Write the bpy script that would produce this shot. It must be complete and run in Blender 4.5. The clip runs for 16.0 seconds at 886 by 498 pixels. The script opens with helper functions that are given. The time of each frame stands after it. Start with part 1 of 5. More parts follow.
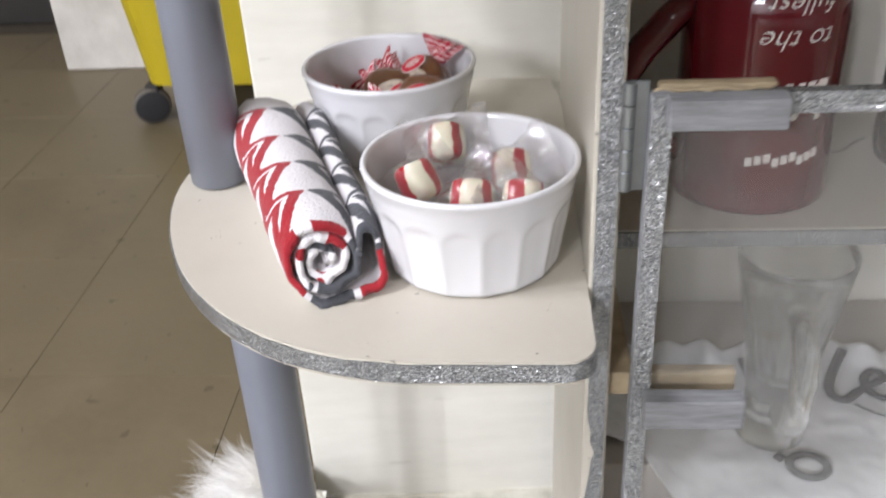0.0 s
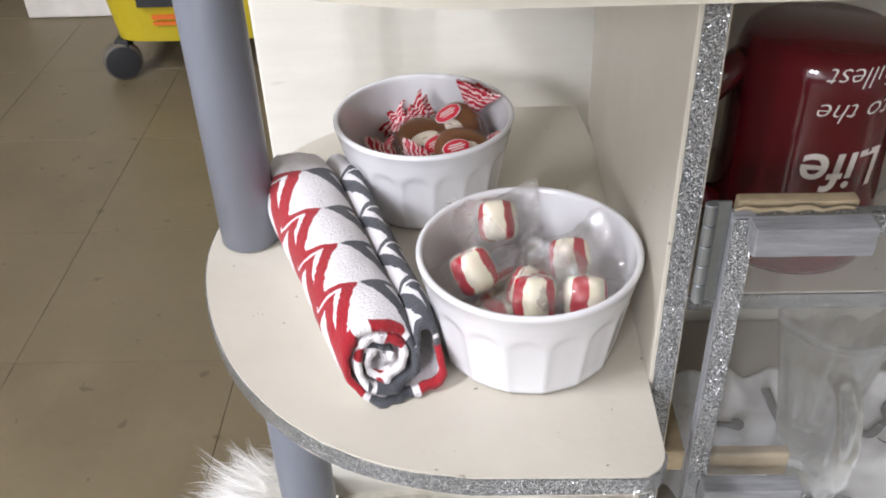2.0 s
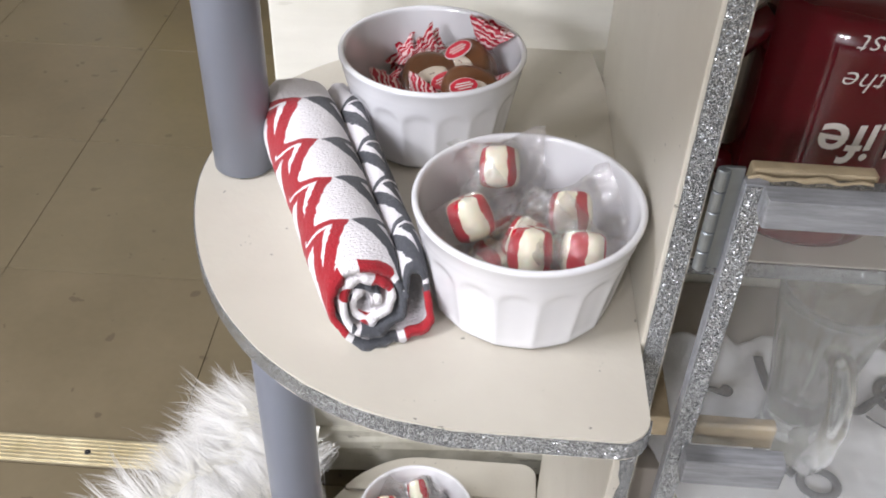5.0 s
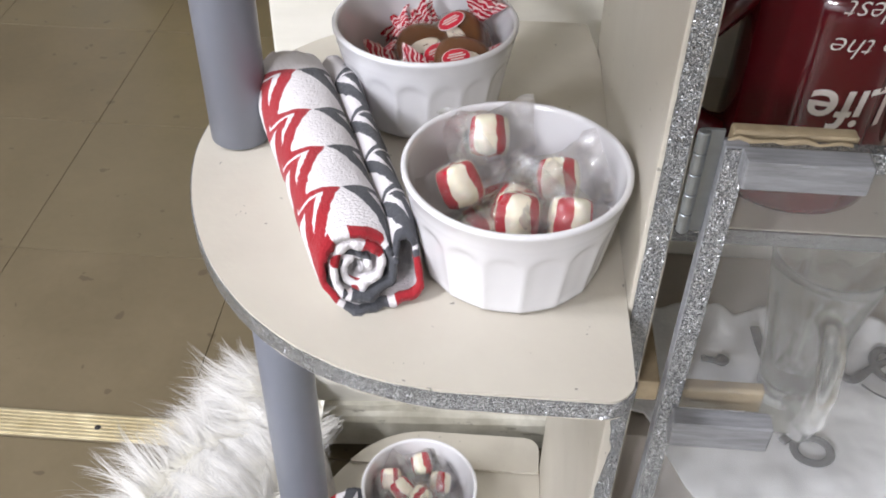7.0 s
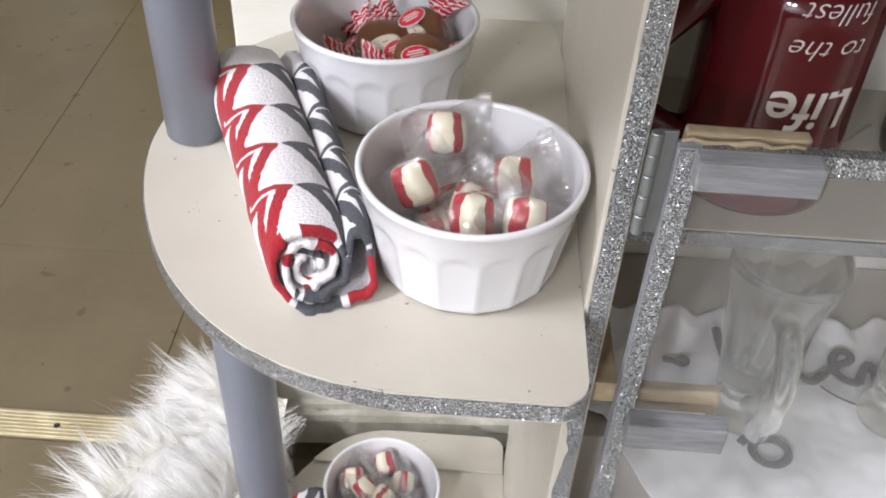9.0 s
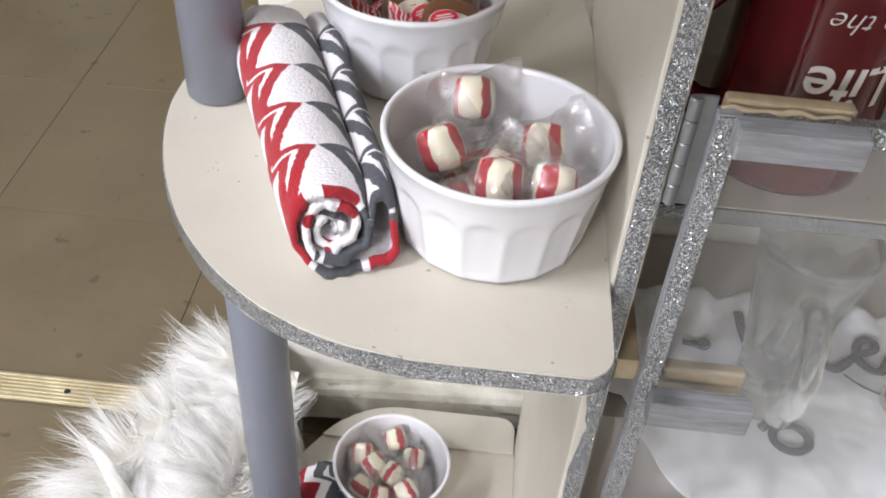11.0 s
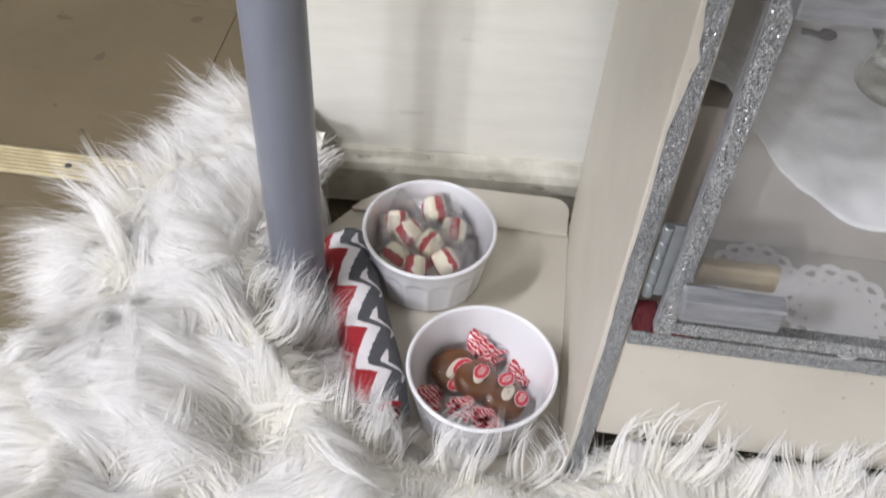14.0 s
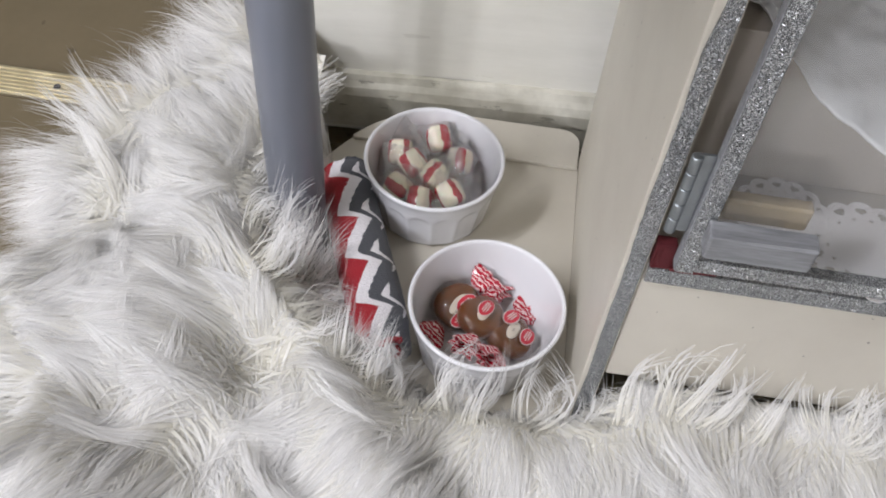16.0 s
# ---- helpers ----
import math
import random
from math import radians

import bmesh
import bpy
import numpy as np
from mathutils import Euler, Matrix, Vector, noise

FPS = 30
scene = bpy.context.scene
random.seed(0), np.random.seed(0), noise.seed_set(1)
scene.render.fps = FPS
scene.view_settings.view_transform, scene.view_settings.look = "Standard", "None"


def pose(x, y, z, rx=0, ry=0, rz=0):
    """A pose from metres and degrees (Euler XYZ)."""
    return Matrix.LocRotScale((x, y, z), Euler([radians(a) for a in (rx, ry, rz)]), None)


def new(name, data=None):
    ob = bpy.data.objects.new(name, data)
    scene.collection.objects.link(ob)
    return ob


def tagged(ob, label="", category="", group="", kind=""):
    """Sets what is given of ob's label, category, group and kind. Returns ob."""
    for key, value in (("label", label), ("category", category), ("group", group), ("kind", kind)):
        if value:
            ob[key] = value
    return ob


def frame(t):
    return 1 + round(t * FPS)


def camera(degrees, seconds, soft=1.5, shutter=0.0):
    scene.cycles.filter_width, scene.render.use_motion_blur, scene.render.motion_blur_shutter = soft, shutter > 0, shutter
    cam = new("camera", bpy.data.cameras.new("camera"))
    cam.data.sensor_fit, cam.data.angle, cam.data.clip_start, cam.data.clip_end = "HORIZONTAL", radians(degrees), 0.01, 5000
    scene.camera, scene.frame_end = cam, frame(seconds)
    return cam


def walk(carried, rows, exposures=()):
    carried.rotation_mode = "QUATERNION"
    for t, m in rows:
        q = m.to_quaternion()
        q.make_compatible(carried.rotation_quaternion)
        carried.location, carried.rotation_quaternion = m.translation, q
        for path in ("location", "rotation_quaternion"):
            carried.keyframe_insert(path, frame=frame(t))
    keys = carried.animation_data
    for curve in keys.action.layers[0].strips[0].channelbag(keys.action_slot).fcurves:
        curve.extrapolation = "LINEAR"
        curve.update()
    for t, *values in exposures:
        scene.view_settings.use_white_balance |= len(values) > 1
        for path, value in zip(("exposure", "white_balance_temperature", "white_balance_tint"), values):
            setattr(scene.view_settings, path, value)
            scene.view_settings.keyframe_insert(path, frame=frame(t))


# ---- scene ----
cam = camera(50.91, 16.0, soft=1.9, shutter=0.3)
PATH = [
    (0, pose(-0.0370, -0.6240, 0.7623, 59.107, 2.691, 3.123)),
    (0.5, pose(-0.0718, -0.5584, 0.7731, 51.167, 3.258, 2.273)),
    (1, pose(-0.0802, -0.5731, 0.8078, 52.676, 3.091, 0.814)),
    (1.5, pose(-0.0743, -0.5780, 0.8225, 54.513, 2.923, 0.377)),
    (2, pose(-0.0818, -0.5715, 0.8264, 54.035, 1.831, 0.805)),
    (2.5, pose(-0.0825, -0.5544, 0.8329, 52.896, -0.164, 1.802)),
    (3, pose(-0.0811, -0.5476, 0.8285, 51.758, -0.710, 2.248)),
    (3.5, pose(-0.0867, -0.5511, 0.8306, 51.002, -1.236, 2.781)),
    (4, pose(-0.0856, -0.5544, 0.8271, 50.652, -1.420, 3.129)),
    (6.5, pose(-0.0688, -0.5600, 0.8169, 49.168, -1.928, 4.191)),
    (7, pose(-0.0675, -0.5657, 0.8183, 49.047, -0.895, 4.141)),
    (7.5, pose(-0.0675, -0.5658, 0.8255, 49.445, -0.383, 3.913)),
    (8, pose(-0.0603, -0.5640, 0.8211, 49.674, -1.112, 3.457)),
    (8.5, pose(-0.0584, -0.5604, 0.8166, 49.283, -1.872, 3.507)),
    (9, pose(-0.0588, -0.5603, 0.8160, 48.883, -2.252, 3.244)),
    (11.3, pose(-0.0662, -0.5575, 0.7953, 47.890, -3.331, 5.378)),
    (11.5, pose(-0.0697, -0.5530, 0.7911, 47.912, -3.353, 5.600)),
    (12, pose(-0.0629, -0.5546, 0.8037, 49.134, -3.103, 5.873)),
    (12.5, pose(-0.0652, -0.5531, 0.8334, 52.016, -3.013, 6.496)),
    (13, pose(-0.0660, -0.5582, 0.8170, 52.906, -3.228, 6.918)),
    (13.5, pose(-0.0667, -0.5628, 0.6861, 48.180, -2.355, 6.598)),
    (14, pose(-0.0660, -0.5618, 0.6323, 41.648, -2.687, 7.234)),
    (14.5, pose(-0.0750, -0.5565, 0.6094, 39.102, -2.978, 7.794)),
    (15, pose(-0.0746, -0.5498, 0.6056, 38.223, -3.349, 7.864)),
    (15.5, pose(-0.0729, -0.5469, 0.6094, 37.677, -3.732, 7.953)),
    (16, pose(-0.0718, -0.5460, 0.6079, 37.691, -3.490, 7.985)),
]
walk(cam, PATH, exposures=[(0.0, -0.04), (3.0, -0.02), (13.4, -0.04), (14.6, -0.48), (16.0, -0.48)])

# ---- light ----
world = bpy.data.worlds.new("room_air")
world.use_nodes = True
scene.world = world
world.node_tree.nodes["Background"].inputs[0].default_value = (0.9, 0.95, 1.0, 1)
world.node_tree.nodes["Background"].inputs[1].default_value = 0.02


LAMP_TURN = -30.0


def ceiling_lamp(x, y, z, sx, sy, watts, colour):
    d = bpy.data.lights.new("tube_light", "AREA")
    d.shape, d.size, d.size_y, d.energy, d.color = "RECTANGLE", sx, sy, watts, colour
    ob = new("tube_light", d)
    ob.matrix_basis = pose(x, y, z, 0, 0, LAMP_TURN)
    return ob


LAMPS = [(-2.02, -4.05, 124.0), (-1.58, -4.30, 124.0), (-1.72, -1.08, 86.0)]
for lx, ly, watts in LAMPS:
    ceiling_lamp(lx, ly, 2.385, 0.16, 1.15, watts, (0.895, 0.905, 0.99))


# ---- materials ----
class Nodes:
    """A node material with short helpers."""

    def __init__(self, name):
        self.mat = bpy.data.materials.new(name)
        self.mat.use_nodes = True
        self.t = self.mat.node_tree
        self.bsdf = self.t.nodes["Principled BSDF"]
        self.out = self.t.nodes["Material Output"]

    def add(self, kind, operation="", data_type="", blend_type="", attribute_name=""):
        n = self.t.nodes.new(kind)
        if operation:
            n.operation = operation
        if data_type:
            n.data_type = data_type
        if blend_type:
            n.blend_type = blend_type
        if attribute_name:
            n.attribute_name = attribute_name
        return n

    def link(self, a, b):
        self.t.links.new(a, b)

    def put(self, socket, value):
        if hasattr(value, "is_linked"):
            self.link(value, socket)
        else:
            socket.default_value = value

    def coords(self, which="Object"):
        return self.add("ShaderNodeTexCoord").outputs[which]

    def noise(self, scale, detail=3.0, rough=0.5, vec=None):
        n = self.add("ShaderNodeTexNoise")
        n.inputs["Scale"].default_value = scale
        n.inputs["Detail"].default_value = detail
        n.inputs["Roughness"].default_value = rough
        self.link(vec if vec is not None else self.coords(), n.inputs["Vector"])
        return n.outputs["Fac"]

    def math(self, op, a, b=0.0, c=0.0):
        n = self.add("ShaderNodeMath", operation=op)
        for s, v in zip(n.inputs, (a, b, c)):
            self.put(s, v)
        return n.outputs[0]

    def ramp(self, fac, *stops):
        n = self.add("ShaderNodeValToRGB")
        r = n.color_ramp
        while len(r.elements) < len(stops):
            r.elements.new(0.5)
        for e, (p, col) in zip(r.elements, stops):
            e.position, e.color = p, (*col, 1)
        self.link(fac, n.inputs[0])
        return n.outputs[0]

    def mix(self, fac, a, b):
        n = self.add("ShaderNodeMix", data_type="RGBA")
        self.put(n.inputs[0], fac)
        self.put(n.inputs[6], a if hasattr(a, "is_linked") else (*a, 1))
        self.put(n.inputs[7], b if hasattr(b, "is_linked") else (*b, 1))
        return n.outputs[2]

    def bump(self, height, strength=0.3, distance=0.001):
        n = self.add("ShaderNodeBump")
        n.inputs["Strength"].default_value = strength
        n.inputs["Distance"].default_value = distance
        self.link(height, n.inputs["Height"])
        self.link(n.outputs[0], self.bsdf.inputs["Normal"])

    def set(self, **values):
        names = {"colour": "Base Color", "rough": "Roughness", "metal": "Metallic", "coat": "Coat Weight", "coat_rough": "Coat Roughness",
                 "ior": "IOR", "trans": "Transmission Weight", "sss": "Subsurface Weight", "sss_scale": "Subsurface Scale", "sheen": "Sheen Weight", "alpha": "Alpha"}
        for k, v in values.items():
            if isinstance(v, tuple):
                v = (*v, 1)
            self.put(self.bsdf.inputs[names[k]], v)
        return self


def paint(name, base, dirty, rough=0.5, scale=9.0, relief=0.15, specks=0.0):
    m = Nodes(name)
    blot = m.noise(scale, 4, 0.6)
    col = m.ramp(blot, (0.30, dirty), (0.62, base))
    if specks:
        dots = m.noise(240.0, 1, 0.5)
        col = m.mix(m.math("GREATER_THAN", dots, 1.0 - specks), col, tuple(c * 0.45 for c in base))
    m.set(colour=col, rough=rough)
    m.bump(m.noise(160.0, 3, 0.6), relief, 0.0008)
    return m.mat


def plain(name, base, rough=0.4, vary=0.12, scale=60.0, relief=0.1, **more):
    m = Nodes(name)
    col = m.ramp(m.noise(scale, 3), (0.3, tuple(c * (1 - vary) for c in base)), (0.7, base))
    m.set(colour=col, rough=rough, **more)
    if relief:
        m.bump(m.noise(scale * 6, 2), relief, 0.0005)
    return m.mat


CREAM = paint("cream_paint", (0.60, 0.562, 0.482), (0.555, 0.515, 0.44), 0.42, 14.0, 0.18, 0.22)


def make_wall():
    """Old wall paint with level brush marks, faint yellowing and a few scuffs."""
    m = Nodes("wall_paint")
    mp = m.add("ShaderNodeMapping")
    mp.inputs["Scale"].default_value = (0.25, 1.0, 1.6)
    m.link(m.coords(), mp.inputs["Vector"])
    streak = m.noise(42.0, 4, 0.65, mp.outputs[0])
    blot = m.noise(7.0, 4, 0.6)
    col = m.ramp(m.math("MULTIPLY_ADD", streak, 0.45, m.math("MULTIPLY", blot, 0.55)), (0.32, (0.74, 0.725, 0.645)), (0.60, (0.84, 0.82, 0.745)))
    mark = m.math("GREATER_THAN", m.noise(70.0, 3, 0.6, mp.outputs[0]), 0.70)
    col = m.mix(m.math("MULTIPLY", mark, 0.22), col, (0.42, 0.39, 0.31))
    m.set(colour=col, rough=0.5)
    m.bump(m.math("ADD", streak, m.math("MULTIPLY", m.noise(160.0, 3, 0.6), 0.4)), 0.5, 0.0012)
    return m.mat


WALL = make_wall()


def make_baseboard():
    m = Nodes("old_baseboard_paint")
    mp = m.add("ShaderNodeMapping")
    mp.inputs["Scale"].default_value = (0.22, 1.0, 1.0)
    m.link(m.coords(), mp.inputs["Vector"])
    col = m.ramp(m.noise(22.0, 4, 0.6), (0.34, (0.46, 0.44, 0.36)), (0.60, (0.68, 0.655, 0.565)))
    scuff = m.math("GREATER_THAN", m.math("ADD", m.noise(150.0, 3, 0.6, mp.outputs[0]), m.math("MULTIPLY", m.noise(14.0, 2), 0.25)), 0.785)
    col = m.mix(m.math("MULTIPLY", scuff, 0.5), col, (0.16, 0.145, 0.11))
    m.set(colour=col, rough=0.5)
    m.bump(m.math("ADD", m.noise(60.0, 4, 0.65, mp.outputs[0]), m.math("MULTIPLY", scuff, -0.4)), 0.6, 0.0014)
    return m.mat


BASEB = make_baseboard()
# the stand's cream, lightened to stand in for light missing inside the cabinet
BRIGHTENED_CREAM = paint("brightened_cream_paint", (0.78, 0.755, 0.69), (0.72, 0.69, 0.62), 0.5, 12.0, 0.2)
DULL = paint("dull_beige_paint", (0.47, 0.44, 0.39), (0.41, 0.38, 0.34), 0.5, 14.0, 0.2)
PIPE = plain("grey_pipe_paint", (0.195, 0.208, 0.247), 0.34, 0.06, 25.0, 0.06)
PORCELAIN = plain("white_glazed_china", (0.765, 0.76, 0.78), 0.13, 0.02, 20.0, 0.0, coat=0.25, coat_rough=0.05)
RAW_WOOD = plain("raw_pine", (0.43, 0.34, 0.215), 0.65, 0.3, 90.0, 0.4)
STEEL = plain("zinc_hinge", (0.36, 0.39, 0.41), 0.40, 0.15, 120.0, 0.2, metal=0.9)
YELLOW = plain("yellow_plastic", (0.55, 0.43, 0.02), 0.4, 0.1, 12.0, 0.05)
TYRE = plain("taupe_rubber", (0.15, 0.13, 0.105), 0.6, 0.2, 40.0, 0.2)
BLACK = plain("black_rubber", (0.025, 0.025, 0.028), 0.55, 0.2, 30.0, 0.1)
ORANGE = plain("orange_print", (0.75, 0.16, 0.02), 0.5, 0.1, 30.0, 0.0)
RED_GLAZE = plain("red_glazed_china", (0.112, 0.006, 0.011), 0.12, 0.15, 18.0, 0.0, coat=0.5, coat_rough=0.04)
WHITE_PRINT = plain("white_print", (0.78, 0.72, 0.68), 0.4, 0.04, 40.0, 0.0)
PAPER = plain("white_paper", (0.82, 0.80, 0.80), 0.7, 0.05, 60.0, 0.1)
RED_FELT = plain("dark_red_cloth", (0.095, 0.006, 0.010), 0.85, 0.25, 80.0, 0.4)
GREY_ORNAMENT = plain("dark_grey_glitter_wire", (0.10, 0.105, 0.11), 0.4, 0.4, 400.0, 0.5, metal=0.4)
SNOW = plain("white_fleece", (0.89, 0.89, 0.90), 0.95, 0.16, 45.0, 0.9)
CARAMEL = plain("caramel", (0.165, 0.056, 0.012), 0.3, 0.25, 160.0, 0.2, sss=0.25, sss_scale=0.003)
CREAM_SUGAR = plain("white_sugar_cream", (0.78, 0.70, 0.58), 0.6, 0.06, 200.0, 0.2)
LABEL_RED = plain("red_label_print", (0.60, 0.025, 0.05), 0.3, 0.1, 100.0, 0.0)
DARK_BASE = plain("dark_cove_base", (0.035, 0.03, 0.027), 0.5, 0.3, 10.0, 0.1)
FAR_WALL = paint("far_wall_paint", (0.50, 0.51, 0.51), (0.44, 0.45, 0.45), 0.6, 3.0, 0.2)
# beige far wall: its dimness is put into this darker brown colour
DIM_WALL = paint("dimmed_far_wall_paint", (0.20, 0.175, 0.145), (0.15, 0.13, 0.105), 0.7, 3.0, 0.2)
CEILING = plain("ceiling_white", (0.80, 0.79, 0.77), 0.8, 0.05, 6.0, 0.2)
GROUT = plain("dirty_joint", (0.10, 0.08, 0.055), 0.8, 0.3, 40.0, 0.2)


def make_glitter():
    m = Nodes("silver_glitter")
    v = m.add("ShaderNodeTexVoronoi")
    v.inputs["Scale"].default_value = 2900.0
    m.link(m.coords(), v.inputs["Vector"])
    sub = m.add("ShaderNodeVectorMath", operation="SUBTRACT")
    m.link(v.outputs["Color"], sub.inputs[0])
    sub.inputs[1].default_value = (0.5, 0.5, 0.5)
    sc = m.add("ShaderNodeVectorMath", operation="SCALE")
    m.link(sub.outputs[0], sc.inputs[0])
    sc.inputs["Scale"].default_value = 1.2
    geo = m.add("ShaderNodeNewGeometry")
    ad = m.add("ShaderNodeVectorMath", operation="ADD")
    m.link(sc.outputs[0], ad.inputs[0])
    m.link(geo.outputs["Normal"], ad.inputs[1])
    no = m.add("ShaderNodeVectorMath", operation="NORMALIZE")
    m.link(ad.outputs[0], no.inputs[0])
    m.link(no.outputs[0], m.bsdf.inputs["Normal"])
    sep = m.add("ShaderNodeSeparateColor")
    m.link(v.outputs["Color"], sep.inputs[0])
    col = m.ramp(sep.outputs[1], (0.0, (0.09, 0.095, 0.10)), (0.62, (0.27, 0.28, 0.29)), (0.88, (0.93, 0.95, 0.96)))
    m.set(colour=col, metal=0.65, rough=0.24)
    return m.mat


GLITTER = make_glitter()


def make_grey_wood():
    m = Nodes("grey_painted_wood")
    mp = m.add("ShaderNodeMapping")
    mp.inputs["Scale"].default_value = (14.0, 120.0, 120.0)
    m.link(m.coords(), mp.inputs["Vector"])
    g = m.noise(3.0, 4, 0.65, mp.outputs[0])
    m.set(colour=m.ramp(g, (0.25, (0.15, 0.15, 0.155)), (0.7, (0.30, 0.305, 0.32))), rough=0.55)
    m.bump(g, 0.4, 0.0006)
    return m.mat


GREY_WOOD = make_grey_wood()


def make_tile():
    m = Nodes("vinyl_floor_tile")
    info = m.add("ShaderNodeObjectInfo")
    geo = m.add("ShaderNodeNewGeometry").outputs["Position"]
    blot = m.noise(7.0, 5, 0.65, geo)
    fine = m.noise(90.0, 3, 0.6, geo)
    col = m.ramp(blot, (0.30, (0.136, 0.105, 0.061)), (0.68, (0.194, 0.151, 0.091)))
    col = m.mix(m.math("MULTIPLY", fine, 0.35), col, (0.225, 0.19, 0.118))
    tone = m.math("MULTIPLY_ADD", info.outputs["Random"], 0.22, 0.0)
    col = m.mix(tone, col, (0.195, 0.165, 0.098))
    spots = m.noise(34.0, 2, 0.5, geo)
    col = m.mix(m.math("MULTIPLY", m.math("GREATER_THAN", spots, 0.70), 0.7), col, (0.10, 0.075, 0.045))
    m.set(colour=col, rough=m.math("MULTIPLY_ADD", blot, 0.25, 0.32))
    m.bump(fine, 0.12, 0.0008)
    return m.mat


TILE = make_tile()


def make_brass():
    m = Nodes("worn_brass")
    g = m.noise(30.0, 4, 0.6)
    m.set(colour=m.ramp(g, (0.3, (0.50, 0.43, 0.27)), (0.7, (0.76, 0.69, 0.50))), metal=0.6, rough=0.42)
    return m.mat


BRASS = make_brass()


def make_film(name, tint, base, gloss, rough, haze, crinkle=0.0):
    m = Nodes(name)
    tr = m.add("ShaderNodeBsdfTransparent")
    tr.inputs[0].default_value = (*tint, 1)
    gl = m.add("ShaderNodeBsdfGlossy")
    gl.inputs["Roughness"].default_value = rough
    if crinkle:
        bp = m.add("ShaderNodeBump")
        bp.inputs["Strength"].default_value = 1.0
        bp.inputs["Distance"].default_value = crinkle
        # long gathers that run to the crimped ends, and small creases across them
        mp = m.add("ShaderNodeMapping")
        mp.inputs["Scale"].default_value = (1.0, 1.0, 0.14)
        m.link(m.coords(), mp.inputs["Vector"])
        gathers = m.noise(430.0, 1, 0.5, mp.outputs[0])
        creases = m.add("ShaderNodeTexVoronoi")
        creases.inputs["Scale"].default_value = 190.0
        m.link(m.coords(), creases.inputs["Vector"])
        m.link(m.math("ADD", gathers, m.math("MULTIPLY", creases.outputs["Distance"], 0.7)), bp.inputs["Height"])
        m.link(bp.outputs[0], gl.inputs["Normal"])
    lw = m.add("ShaderNodeLayerWeight")
    lw.inputs["Blend"].default_value = 0.3
    mx = m.add("ShaderNodeMixShader")
    m.link(m.math("MULTIPLY_ADD", m.math("POWER", lw.outputs["Facing"], 2.0), gloss, base), mx.inputs[0])
    hz = m.add("ShaderNodeBsdfDiffuse")
    hz.inputs[0].default_value = (0.85, 0.85, 0.87, 1)
    body = m.add("ShaderNodeMixShader")
    body.inputs[0].default_value = haze
    m.link(tr.outputs[0], body.inputs[1])
    m.link(hz.outputs[0], body.inputs[2])
    m.link(body.outputs[0], mx.inputs[1])
    m.link(gl.outputs[0], mx.inputs[2])
    m.link(mx.outputs[0], m.out.inputs["Surface"])
    return m.mat


CELLOPHANE = make_film("clear_cellophane", (0.985, 0.98, 0.98), 0.15, 0.50, 0.075, 0.036, 0.0018)
THIN_WRAP = make_film("thin_clear_wrap", (0.99, 0.985, 0.98), 0.05, 0.40, 0.09, 0.008, 0.0010)
PANE = make_film("acrylic_pane", (0.97, 0.975, 0.97), 0.05, 0.30, 0.04, 0.058)


def make_glass():
    m = Nodes("clear_glass")
    m.set(colour=(0.93, 0.955, 0.94), rough=0.01, trans=1.0, ior=1.48)
    tr = m.add("ShaderNodeBsdfTransparent")
    mx = m.add("ShaderNodeMixShader")
    mx.inputs[0].default_value = 0.30
    m.link(m.bsdf.outputs[0], mx.inputs[1])
    m.link(tr.outputs[0], mx.inputs[2])
    m.link(mx.outputs[0], m.out.inputs["Surface"])
    return m.mat


GLASS = make_glass()


def make_puff():
    m = Nodes("red_striped_mint")
    sep = m.add("ShaderNodeSeparateXYZ")
    m.link(m.coords(), sep.inputs[0])
    ang = m.math("ARCTAN2", sep.outputs[1], sep.outputs[0])
    own = m.add("ShaderNodeObjectInfo").outputs["Random"]
    wob = m.math("ADD", m.math("MULTIPLY_ADD", m.noise(95.0, 2), 2.4, -1.2), m.math("MULTIPLY", own, 6.28))
    n3 = m.math("SINE", m.math("ADD", m.math("MULTIPLY", ang, 3.0), wob))
    n5 = m.math("SINE", m.math("ADD", m.math("MULTIPLY", ang, 5.0), m.math("MULTIPLY", wob, 1.7)))
    st = m.math("ADD", m.math("MULTIPLY", n3, 0.8), m.math("MULTIPLY", n5, 0.35))
    col = m.mix(m.math("GREATER_THAN", st, 0.42), (0.92, 0.86, 0.69), (0.47, 0.012, 0.028))
    m.set(colour=col, rough=0.27, sss=0.2, sss_scale=0.002)
    m.bump(m.noise(500.0, 2), 0.15, 0.0004)
    return m.mat


PUFF = make_puff()


def make_twist():
    m = Nodes("red_white_twist_wrapper")
    sep = m.add("ShaderNodeSeparateXYZ")
    m.link(m.coords(), sep.inputs[0])
    n = m.math("SINE", m.math("ADD", m.math("MULTIPLY", sep.outputs[0], 2500.0), m.math("MULTIPLY", m.noise(260.0, 2, 0.5), 11.0)))
    col = m.mix(m.math("LESS_THAN", n, 0.30), (0.78, 0.55, 0.55), (0.43, 0.014, 0.035))
    m.set(colour=col, rough=0.22, coat=0.5, coat_rough=0.1)
    return m.mat


TWIST = make_twist()


INK_RED, INK_GREY = (0.37, 0.010, 0.020), (0.075, 0.078, 0.09)


